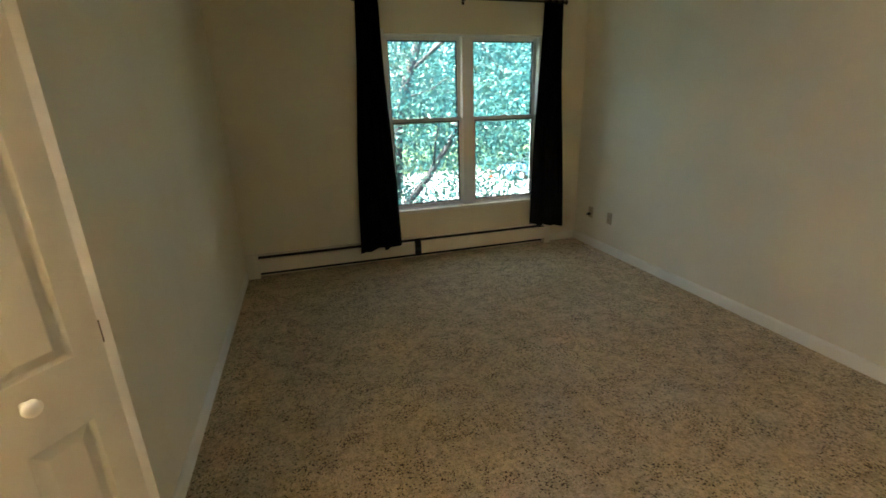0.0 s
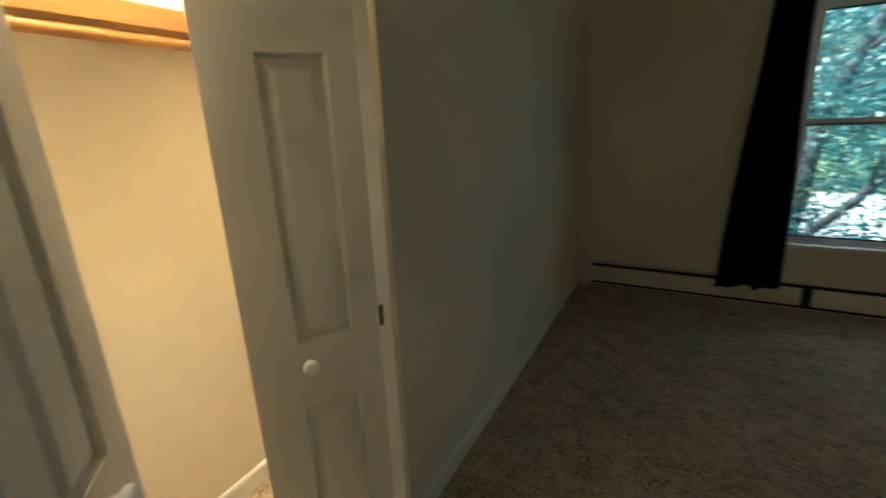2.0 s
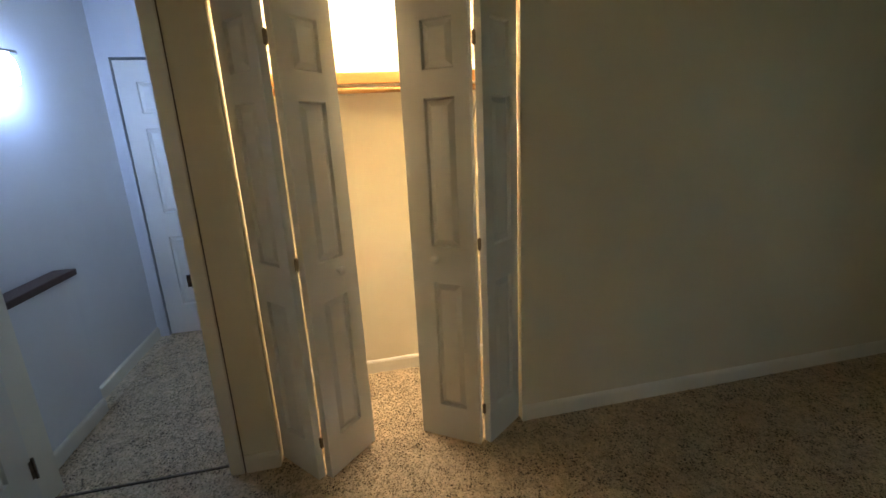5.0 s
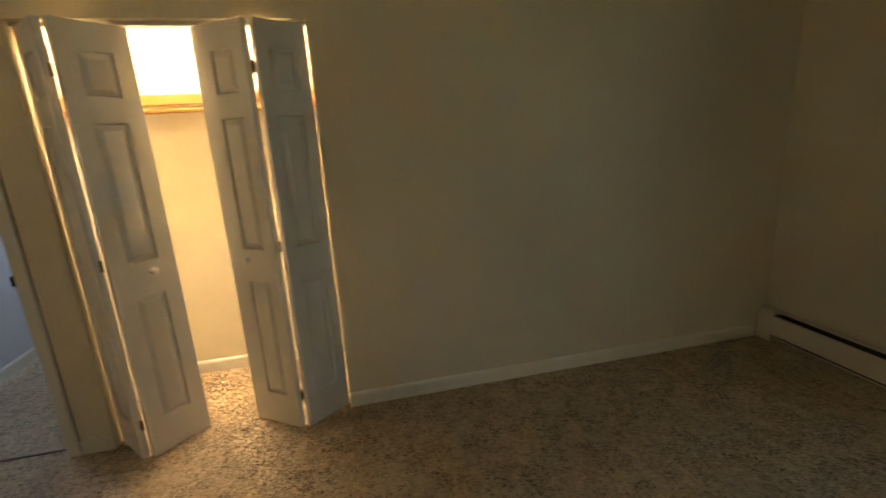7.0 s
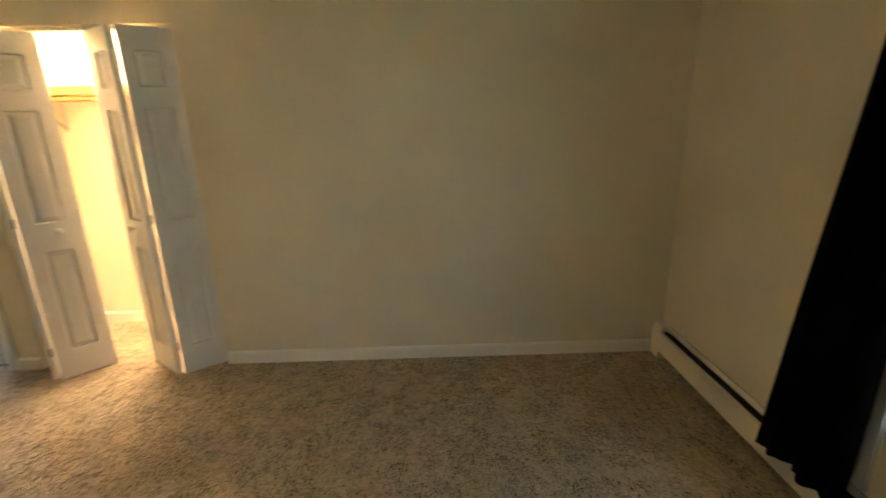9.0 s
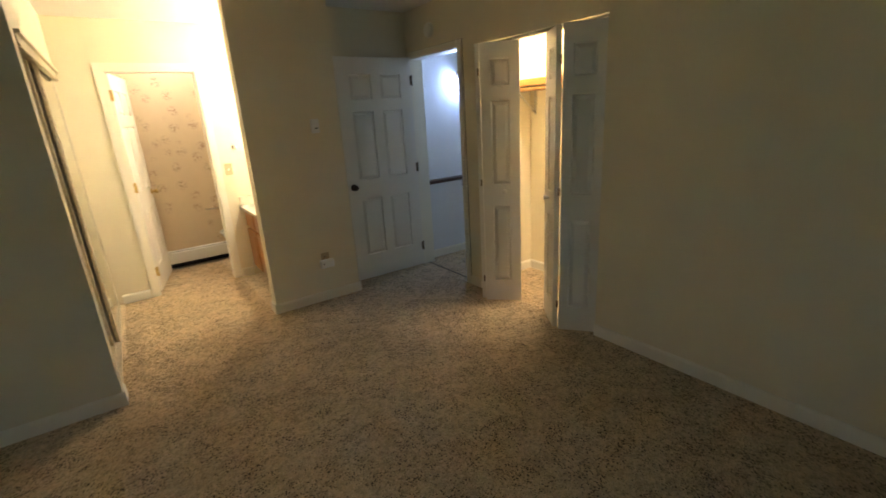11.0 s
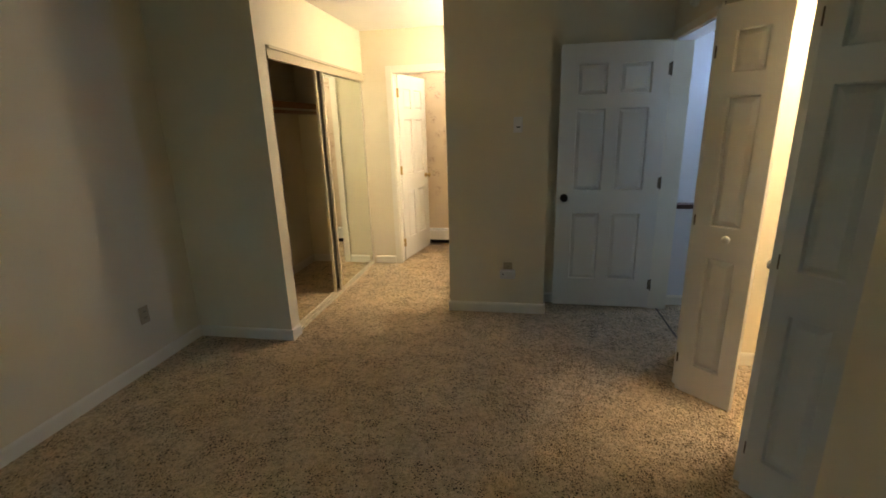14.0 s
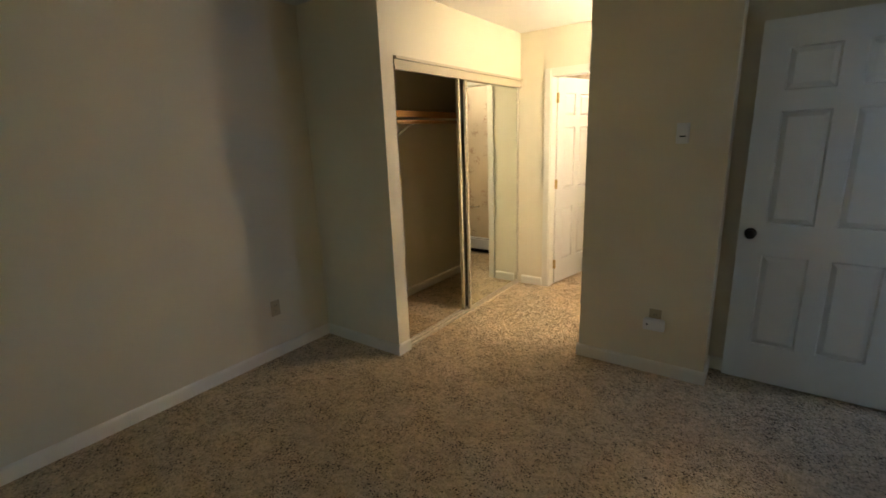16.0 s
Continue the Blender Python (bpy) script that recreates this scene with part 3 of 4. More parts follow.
CUR_Y = N - 0.052
curtain(0.605, 0.797, 0.462, 0.872, 2.385, 0.135, 0.225, CUR_Y, 3, "plain black curtain panel hanging over the heater", 0.035)
curtain(2.372, 2.566, 2.245, 2.655, 2.385, 0.25, 0.19, CUR_Y, 3, "plain black curtain panel hanging near the corner")
rod = thing("curtain_rod", "thin dark metal curtain rod above the window", "curtain rod", pose(1.555, CUR_Y, 2.368))
part("rod", tube(bmesh.new(), (-1.0, 0, 0), (1.02, 0, 0), 0.009, sides=12), M_BRONZE, rod)
for sx in (-1.0, 1.02):
    part("finial", turned([(-0.005, 0.008), (0.0, 0.013), (0.006, 0.010), (0.014, 0.019), (0.026, 0.021), (0.036, 0.015), (0.041, 0.004)], axis="x"), M_BRONZE, rod, "ball finial").matrix_local = pose(sx, 0, 0, 0, 0, 0 if sx > 0 else 180)
for bx in (-0.96, 0.02, 0.98):
    bm = tube(bmesh.new(), (0, 0, -0.012), (0, -CUR_Y + N - 0.002, -0.012), 0.005)
    box(bm, -0.012, N - CUR_Y - 0.005, -0.04, 0.012, N - CUR_Y, 0.02)
    box(bm, -0.006, -0.012, -0.016, 0.006, 0.012, -0.009)
    part("bracket", bm, M_BRONZE, rod, "dark bracket").matrix_local = pose(bx, 0, 0)


# ---- baseboard heater ----
def heater(name, x0, x1, wall, out, cap0, cap1, gap, label, slot=True, enamel=None):
    """Hot-water baseboard: back plate, sloped top, front cover over fins darkened for shade, end caps."""
    root = thing(name, label, "baseboard heater", pose(0, wall, 0))
    d, h = 0.068, 0.215
    enamel = enamel or M_HEATER
    ct = 0.184 if slot else 0.206
    low = 0.055 if slot else 0.075
    def prism(prof, a, b):
        bm = bmesh.new()
        ends = [[bm.verts.new((x, out * y, z)) for y, z in prof] for x in (a, b)]
        k = len(prof)
        for i in range(k):
            bm.faces.new((ends[0][i], ends[0][(i + 1) % k], ends[1][(i + 1) % k], ends[1][i]))
        bm.faces.new(ends[0])
        bm.faces.new(list(reversed(ends[1])))
        return bm
    # Plate, damper, pipe and fins carry the inner shade in their dark colour.
    part("back_plate", prism(((0.001, 0.012), (0.005, 0.012), (0.005, h), (0.001, h)), x0 + cap0, x1 - cap1), M_BLACK, root, "back plate coloured black for the shade behind the cover")
    part("top_hood", prism(((0.005, h), (0.012, h + 0.004), (0.036, h - 0.004), (0.036, h - 0.010), (0.005, h - 0.006)), x0 + cap0, x1 - cap1), enamel, root, "enamel hood")
    spans = [(x0 + cap0, gap[0]), (gap[1], x1 - cap1)] if gap else [(x0 + cap0, x1 - cap1)]
    for a, b in spans:
        part("front_cover", prism(((d - 0.004, low + 0.003), (d, low), (d, ct - 0.008), (d - 0.006, ct), (d - 0.014, ct), (d - 0.014, ct - 0.004), (d - 0.008, ct - 0.005), (d - 0.005, ct - 0.010)), a, b), enamel, root, "enamel front cover")
        part("damper", prism(((0.030, 0.186), (d - 0.016, 0.178), (d - 0.016, 0.181), (0.030, 0.190)), a, b), M_BLACK, root, "damper blade coloured black for the shade in the slot")
    part("heating_pipe", tube(bmesh.new(), (x0 + cap0, out * 0.033, 0.095), (x1 - cap1, out * 0.033, 0.095), 0.011), M_FIN, root, "copper pipe coloured dark grey for the shade inside")
    part("fins", boxes(*[(x, min(out * 0.008, out * 0.058), 0.06, x + 0.002, max(out * 0.008, out * 0.058), 0.135) for x in np.arange(x0 + cap0 + 0.05, x1 - cap1 - 0.05, 0.02) if not (gap and gap[0] - 0.02 < x < gap[1] + 0.02)]), M_FIN, root, "aluminium fins coloured dark grey for the shade inside")["kind"] = "stuff"
    for a, b in ((x0, x0 + cap0), (x1 - cap1, x1)):
        bm = prism(((0, 0.0), (d + 0.003, 0.0), (d + 0.003, 0.165), (d - 0.010, h - 0.004), (d - 0.030, h + 0.006), (0, h + 0.006)), a, b)
        bmesh.ops.bevel(bm, geom=list(bm.edges), offset=0.003, segments=2, affect="EDGES")
        part("end_cap", bm, enamel, root, "enamel end cap")
    return root


heater("baseboard_heater", W + 0.014, 2.528, N, -1, 0.10, 0.065, (1.008, 1.073), "long cream baseboard heater with a gap in its cover")
heater("baseboard_heater", 0.42, 2.18, -2.68, 1, 0.05, 0.05, None, "white baseboard heater on the papered bathroom wall", False, M_VINYL)


# ---- closets ----
def shelf_and_rod(x_front, x_back, y0, y1, z, rod_x, rod_drop, brackets, label):
    """A board shelf with a nosing, a round pole under it and steel brackets."""
    root = thing("closet_shelf", label, "closet shelf", pose(0, 0, z))
    lo, hi = sorted((x_front, x_back))
    sg = 1 if x_front > x_back else -1
    n0, n1 = sorted((x_front - sg * 0.02, x_front))
    b0, b1 = sorted((x_back, x_front - sg * 0.02))
    part("board", boxes((b0, y0 + 0.002, -0.02, b1, y1 - 0.002, 0.0)), M_OAK, root, "orange-brown pine board")
    part("nosing", boxes((n0, y0 + 0.002, -0.052, n1, y1 - 0.002, 0.003), bevel=0.004), M_OAK, root, "pine nosing")
    part("pole", tube(bmesh.new(), (rod_x, y0 + 0.002, -rod_drop), (rod_x, y1 - 0.002, -rod_drop), 0.016, sides=16), M_OAK, root, "round wooden clothes pole")
    for by in brackets:
        bm = bmesh.new()
        w0, w1 = sorted((x_back, x_back + sg * 0.004))
        box(bm, w0, by - 0.012, -0.29, w1, by + 0.012, -0.022)
        t0, t1 = sorted((x_back + sg * 0.004, rod_x + sg * 0.01))
        box(bm, t0, by - 0.011, -0.026, t1, by + 0.011, -0.021)
        tube(bm, (x_back + sg * 0.004, by, -0.27), (rod_x - sg * 0.012, by, -rod_drop - 0.012), 0.007)
        tube(bm, (rod_x - sg * 0.02, by, -rod_drop - 0.02), (rod_x + sg * 0.018, by, -rod_drop - 0.018), 0.006)
        part("bracket", bm, M_WHITEMETAL, root, "painted steel shelf bracket")
    return root


shelf_and_rod(-1.04, -1.29, 0.10, 1.75, 1.757, -1.06, 0.078, (0.16, 1.36), "pine closet shelf with a clothes pole in the lit closet")
shelf_and_rod(2.56, E, S, EC_Y - 0.12, 1.745, 2.58, 0.085, (-0.72,), "pine closet shelf with a clothes pole behind the mirrors")

bulb = thing("ceiling_light", "frosted dome light on the closet ceiling", "ceiling light", pose(-0.85, 0.74, H))
part("holder", turned([(0, 0.12), (-0.02, 0.12), (-0.024, 0.11)], sides=32), M_CERAMIC, bulb, "white holder")
part("dome", turned([(-0.022, 0.108), (-0.05, 0.104), (-0.08, 0.088), (-0.105, 0.058), (-0.115, 0.02)], sides=32), M_BULB, bulb, "glowing frosted glass dome")

# sliding mirror doors
bm = boxes((EC_X - 0.006, S + 0.002, 1.955, EC_X + 0.012, EC_Y - 0.122, 2.038), (EC_X - 0.024, S + 0.002, 2.018, EC_X - 0.006, EC_Y - 0.122, 2.036), (EC_X - 0.012, S + 0.002, 1.957, EC_X - 0.006, EC_Y - 0.122, 1.972), (EC_X + 0.012, S + 0.002, 2.03, EC_X + 0.099, EC_Y - 0.122, 2.039))
setting("trim_mirror_track", bm, M_FASCIA, "cream stepped fascia over the mirrored doors", "door track")
bm = boxes((EC_X + 0.010, S + 0.002, 0.0, EC_X + 0.09, EC_Y - 0.122, 0.007), (EC_X + 0.010, S + 0.002, 0.007, EC_X + 0.014, EC_Y - 0.122, 0.018), (EC_X + 0.047, S + 0.002, 0.007, EC_X + 0.051, EC_Y - 0.122, 0.018), (EC_X + 0.086, S + 0.002, 0.007, EC_X + 0.09, EC_Y - 0.122, 0.018))
setting("trim_mirror_floor_track", bm, M_GOLDTRACK, "champagne aluminium floor track", "door track")


def mirror_door(x, y0, y1, label):
    root = thing("mirror_door", label, "mirror door", pose(x, y0, 0.012), "sliding mirror doors")
    w, h, t, f = y1 - y0, 1.985, 0.024, 0.026
    part("mirror", boxes((0.006, f * 0.6, f, 0.012, w - f * 0.6, h - f)), M_MIRROR, root, "mirror glass")
    part("backing", boxes((0.013, f * 0.6, f, 0.019, w - f * 0.6, h - f)), M_TRIM, root, "backing board")
    for a, b in ((0, f), (w - f, w)):
        part("stile", boxes((0, a, 0, t, b, h), bevel=0.004), M_GOLDTRACK, root, "champagne metal stile")
    for a, b in ((0, f), (h - f, h)):
        part("rail", boxes((0.002, f, a, t - 0.002, w - f, b), bevel=0.003), M_GOLDTRACK, root, "champagne metal rail")
    return root


mirror_door(EC_X + 0.018, S + 0.004, -0.865, "mirrored sliding closet door in a champagne frame")
mirror_door(EC_X + 0.056, S + 0.06, -0.82, "mirrored sliding closet door parked behind another")


# ---- vanity alcove and bathroom ----
van = thing("vanity_cabinet", "honey oak vanity cabinet with raised doors", "vanity", pose(0.402, S + 0.002, 0))
VD, VL, VH = 0.52, 1.136, 0.71
part("carcass", boxes((0, 0, 0.09, VD - 0.032, VL, VH), (0, 0, 0, VD - 0.08, VL, 0.09)), M_CABINET, van)
for k in range(3):
    y = 0.03 + k * 0.365
    part("drawer_front", boxes((VD - 0.032, y, VH - 0.17, VD, y + 0.335, VH - 0.02), bevel=0.006), M_CABINET, van, "oak drawer front")
    d = part("door", boxes((VD - 0.032, y, 0.11, VD, y + 0.335, VH - 0.20), bevel=0.006), M_CABINET, van, "oak cabinet door")
    part("raised_panel", boxes((VD - 0.002, y + 0.06, 0.17, VD + 0.005, y + 0.285, VH - 0.25), bevel=0.004), M_CABINET, d)
top = thing("countertop", "cream cultured marble top with splash and basin", "countertop", pose(0.402, S + 0.002, VH))
part("slab", boxes((0, 0, 0.0, VD + 0.03, VL, 0.035), bevel=0.006), M_COUNTER, top)
part("backsplash", boxes((0, 0.0205, 0.035, 0.02, VL, 0.125), bevel=0.004), M_COUNTER, top)
part("side_splash", boxes((0, 0, 0.035, VD + 0.02, 0.02, 0.125), bevel=0.004), M_COUNTER, top)
part("basin_rim", turned([(0.034, 0.20), (0.041, 0.205), (0.041, 0.19), (0.037, 0.17)], sides=32, at=(0.28, 0.56, 0), cap=True), M_CERAMIC, top, "round basin rim")
part("faucet", tube(tube(bmesh.new(), (0.07, 0.56, 0.034), (0.07, 0.56, 0.12), 0.014), (0.07, 0.56, 0.115), (0.18, 0.56, 0.10), 0.011), M_CHROME, top, "chrome faucet")
mir = thing("vanity_mirror", "plain wall mirror above the vanity", "mirror", pose(0.40, S + 0.04, 0.88))
part("glass", boxes((0.001, 0, 0, 0.006, 1.05, 0.95)), M_MIRROR, mir)
bar = thing("vanity_light", "chrome light bar with glowing round globes", "wall light", pose(0.40, -1.10, 1.98))
part("bar", boxes((0.0, -0.38, -0.05, 0.04, 0.38, 0.05), bevel=0.008), M_CHROME, bar)
for gy in (-0.30, -0.15, 0.0, 0.15, 0.30):
    g = part("socket", turned([(0.04, 0.022), (0.065, 0.022)], axis="x"), M_CHROME, bar, "chrome socket")
    g.matrix_local = pose(0, gy, 0)
    part("globe", turned([(0.062, 0.012), (0.070, 0.028), (0.088, 0.043), (0.108, 0.047), (0.128, 0.043), (0.146, 0.028), (0.153, 0.008)], axis="x"), M_GLOBE, g, "glowing frosted globe")
lamp = thing("ceiling_light", "round frosted ceiling light in the bathroom", "ceiling light", pose(1.3, -2.3, H))
part("base", turned([(0, 0.15), (-0.02, 0.15)], sides=32), M_WHITEMETAL, lamp)
part("diffuser", turned([(-0.018, 0.13), (-0.05, 0.12), (-0.075, 0.08), (-0.085, 0.02)], sides=32), glow_material("bathroom light glass", (1.0, 0.93, 0.85), 4.0), lamp, "glowing frosted glass")

# toilet
tl = thing("toilet", "white ceramic toilet against the bathroom wall", "toilet", pose(0.42, -2.31, 0))
bm = bmesh.new()
loops = []
for z, rx, ry, cx in ((0.0, 0.16, 0.11, 0.36), (0.12, 0.13, 0.10, 0.36), (0.26, 0.19, 0.15, 0.40), (0.36, 0.235, 0.185, 0.44), (0.385, 0.24, 0.19, 0.44)):
    loops.append([bm.verts.new((cx + rx * math.cos(2 * math.pi * k / 24), ry * math.sin(2 * math.pi * k / 24), z)) for k in range(24)])
for a, b in zip(loops, loops[1:]):
    for k in range(24):
        bm.faces.new((a[k], a[(k + 1) % 24], b[(k + 1) % 24], b[k])).smooth = True
bm.faces.new(loops[0])
bm.faces.new(loops[-1])
part("bowl", bm, M_CERAMIC, tl)
bm = bmesh.new()
loops = []
for z, s_ in ((0.387, 1.0), (0.394, 1.03), (0.404, 1.03), (0.412, 0.99)):
    loops.append([bm.verts.new((0.445 + 0.245 * s_ * math.cos(2 * math.pi * k / 28), 0.192 * s_ * math.sin(2 * math.pi * k / 28), z)) for k in range(28)])
for a, b in zip(loops, loops[1:]):
    for k in range(28):
        bm.faces.new((a[k], a[(k + 1) % 28], b[(k + 1) % 28], b[k])).smooth = True
bm.faces.new(loops[0])
bm.faces.new(loops[-1])
part("lid", bm, M_CERAMIC, tl, "closed white lid")
part("tank", boxes((0.0, -0.21, 0.37, 0.18, 0.21, 0.70), bevel=0.02, segments=3), M_CERAMIC, tl)
part("tank_lid", boxes((-0.0, -0.22, 0.702, 0.19, 0.22, 0.735), bevel=0.008), M_CERAMIC, tl)

rail = thing("paper_holder", "chrome paper holder on the papered wall", "paper holder", pose(1.08, -2.68, 0.63))
part("bar", tube(bmesh.new(), (-0.08, 0.055, 0), (0.08, 0.055, 0), 0.007), M_CHROME, rail)
for sx in (-0.08, 0.08):
    part("post", tube(bmesh.new(), (sx, 0.0, 0), (sx, 0.06, 0), 0.011), M_CHROME, rail)


# ---- plates, plugs and small fixtures ----
def plate(x, y, z, turn, duplex, label, material=None):
    """A cover plate; its back lies at y = 0 of its own axes, facing +y."""
    root = thing("outlet" if duplex else "light_switch", label, "outlet" if duplex else "light switch", pose(x, y, z, 0, 0, turn))
    part("cover", boxes((-0.035, 0.0005, -0.057, 0.035, 0.006, 0.057), bevel=0.002), material or M_PLATE, root)
    if duplex:
        for dz in (-0.021, 0.021):
            f = part("socket", boxes((-0.0155, 0.006, dz - 0.014, 0.0155, 0.0085, dz + 0.014), bevel=0.001), material or M_PLATE, root)
            part("slot", boxes((-0.008, 0.0085, dz - 0.004, -0.005, 0.0089, dz + 0.007), (0.005, 0.0085, dz - 0.004, 0.008, 0.0089, dz + 0.007)), M_BLACK, f)
    else:
        part("toggle", boxes((-0.005, 0.006, -0.011, 0.005, 0.016, 0.008), bevel=0.001), M_PLASTIC, root)
    return root


plate(E, 0.585, 0.37, 90, True, "almond outlet plate low on the side wall")
plate(E, 3.625, 0.356, 90, True, "almond outlet plate low on the side wall near the window")
plate(E, 3.935, 0.356, 90, True, "almond outlet plate holding a dark plug")
plate(0.572, PIER_Y, 0.375, 0, True, "almond outlet behind a plugged-in white device")
plate(0.985, S, 1.12, 0, False, "almond light switch beside the bathroom door")
pl = thing("plug_adapter", "small dark plug sitting in a wall outlet", "plug", pose(E - 0.009, 3.935, 0.338, 0, 0, 90))
part("body", boxes((-0.016, 0, -0.012, 0.016, 0.03, 0.012), bevel=0.004), M_BLACK, pl)
part("cord_stub", tube(bmesh.new(), (0, 0.03, 0), (0, 0.045, -0.004), 0.004), M_BLACK, pl)
nl = thing("plug_in_device", "white oval plug-in device in the pier outlet", "plug-in device", pose(0.572, PIER_Y + 0.009, 0.340))
bm = boxes((-0.062, 0.0, -0.038, 0.062, 0.042, 0.038), bevel=0.019, segments=4)
part("body", bm, M_PLASTIC, nl)
part("button", turned([(0.042, 0.006), (0.044, 0.005)], axis="y", at=(0.035, 0, 0.004)), M_BRONZE, nl)
th = thing("thermostat", "small white wall thermostat with a slot", "thermostat", pose(0.508, PIER_Y, 1.49))
part("base", boxes((-0.033, 0.0005, -0.056, 0.033, 0.008, 0.056), bevel=0.002), M_PLASTIC, th)
part("cover", boxes((-0.031, 0.008, -0.054, 0.031, 0.030, 0.054), bevel=0.006), M_PLASTIC, th)
part("window", boxes((-0.018, 0.0302, -0.020, 0.012, 0.0308, -0.012)), M_BLACK, th, "dark reading slot")
sd = thing("smoke_detector", "round cream detector on the wall over the doorway", "smoke detector", pose(W, -0.41, 2.225))
part("base", turned([(0.0005, 0.062), (0.010, 0.062)], axis="x", sides=28), M_TRIM, sd)
part("cover", turned([(0.010, 0.056), (0.026, 0.052), (0.034, 0.040), (0.036, 0.01)], axis="x", sides=28), M_TRIM, sd)
hk = thing("towel_hook", "small chrome robe hook on the alcove wall", "hook", pose(0.90, S, 1.33))
part("plate", boxes((-0.018, 0.0005, -0.02, 0.018, 0.006, 0.02), bevel=0.002), M_CHROME, hk)
part("arm", tube(bmesh.new(), (0, 0.006, 0), (0, 0.05, 0.012), 0.007), M_CHROME, hk)
st = solid("strike_plate", boxes((-0.075, -0.0025, -0.03, 0.0, -0.0002, 0.03), (-0.010, -0.016, -0.024, 0.004, -0.0025, 0.024), bevel=0.0006), M_BRONZE, "dark strike plate on the door jamb", "strike plate", pose(W, DOOR_Y1 - 0.018, 0.93))
sc = thing("wall_sconce", "small cool-white wall sconce with a metal rim", "wall light", pose(-1.30, -0.945, 1.91))
part("backplate", turned([(0.0005, 0.05), (0.012, 0.05)], axis="y", sides=24), M_BRONZE, sc)
part("shade", turned([(0.055, 0.030), (0.035, 0.045), (-0.02, 0.052), (-0.07, 0.045), (-0.09, 0.022)], axis="z", at=(0, 0.066, -0.06), sides=24), M_SCONCE, sc, "glowing white glass shade")
part("rim", turned([(0.0, 0.062), (0.012, 0.062)], axis="z", at=(0, 0.066, 0.0), sides=24), M_CHROME, sc, "thin metal rim")


# ---- outdoors ----
GZ = -3.0
setting("ground", boxes((-400, N + 0.5, GZ - 0.5, 400, 900, GZ)), M_GRASS, "green lawn under the trees outside", "ground")
setting("road", boxes((-60, 17.0, GZ, 60, 30.0, GZ + 0.01)), M_CONCRETE, "pale sunlit concrete drive beyond the trees", "road")


def leaf_cloud(name, centres, per, spread, size, seed, material, parent, label):
    """Many small folded leaves in loose clusters, in one mesh."""
    rng = np.random.default_rng(seed)
    c = np.repeat(np.asarray(centres), per, axis=0)
    n = len(c)
    p = c + rng.normal(0, 1, (n, 3)) * np.array(spread)
    d = rng.normal(0, 1, (n, 3)) + np.array((0, 0, -0.5))
    d /= np.linalg.norm(d, axis=1, keepdims=True)
    u = np.cross(d, rng.normal(0, 1, (n, 3)))
    u /= np.linalg.norm(u, axis=1, keepdims=True)
    w = np.cross(d, u)
    ln = size * rng.uniform(0.7, 1.35, (n, 1))
    wd = ln * 0.27
    quad = np.stack((p, p + d * ln * 0.45 + u * wd + w * wd * 0.35, p + d * ln, p + d * ln * 0.45 - u * wd + w * wd * 0.35), axis=1).reshape(-1, 3)
    idx = np.arange(n)[:, None] * 4
    tri = np.concatenate((idx + [[0, 1, 2]], idx + [[0, 2, 3]]), axis=1).reshape(-1)
    me = bpy.data.meshes.new(name)
    me.vertices.add(len(quad))
    me.vertices.foreach_set("co", quad.ravel())
    me.loops.add(len(tri))
    me.loops.foreach_set("vertex_index", tri.astype(np.int32))
    me.polygons.add(len(tri) // 3)
    me.polygons.foreach_set("loop_start", np.arange(0, len(tri), 3, dtype=np.int32))
    me.update()
    me.validate()
    me.materials.append(material)
    ob = new(name, me)
    ob.parent = parent
    return tagged(ob, label, kind="stuff")


def limb(points, r0, r1):
    bm = bmesh.new()
    rings = []
    pts = [Vector(p) for p in points]
    for i, p in enumerate(pts):
        a, b = pts[max(0, i - 1)], pts[min(len(pts) - 1, i + 1)]
        q = (b - a).to_track_quat("Z", "Y").to_matrix()
        r = r0 + (r1 - r0) * i / (len(pts) - 1)
        rings.append([bm.verts.new(p + q @ Vector((r * math.cos(math.pi * k / 4), r * math.sin(math.pi * k / 4), 0)) * (1 + 0.08 * math.sin(5 * k + i))) for k in range(8)])
    for a, b in zip(rings, rings[1:]):
        for k in range(8):
            bm.faces.new((a[k], a[(k + 1) % 8], b[(k + 1) % 8], b[k])).smooth = True
    bm.faces.new(rings[0])
    bm.faces.new(rings[-1])
    return bm


def tree(base, trunk, limbs, radius, seed, clusters, box_lo, box_hi, per, spread, size, material, label, sparse=None):
    """Trunk and limbs with a crown of leaf clusters that thins out at its edge and below."""
    root = thing("tree", label, "tree", pose(*base))
    inv = Vector(base)
    local = lambda pts: [Vector(p) - inv for p in pts]
    part("trunk", limb(local(trunk), radius, radius * 0.45), M_BARK, root, "grey-brown bark")
    rng = random.Random(seed)
    for pts, r in limbs:
        part("branch", limb(local(pts), r, r * 0.3), M_BARK, root)
    centres = []
    while len(centres) < clusters:
        p = [rng.uniform(a, b) for a, b in zip(box_lo, box_hi)]
        q = [(v - (a + b) / 2) / ((b - a) / 2) for v, a, b in zip(p, box_lo, box_hi)]
        if sum(v * v for v in q) > 1.0 + 0.25 * rng.random():
            continue
        if noise.noise(Vector(p) * 0.9 + Vector((seed, 0, 0))) < -0.12:
            continue
        if sparse and sparse(p) and rng.random() < 0.88:
            continue
        centres.append([v - o for v, o in zip(p, base)])
    leaf_cloud("crown", centres, per, spread, size, seed, material, root, "dense uneven crown of green leaves")
    return root


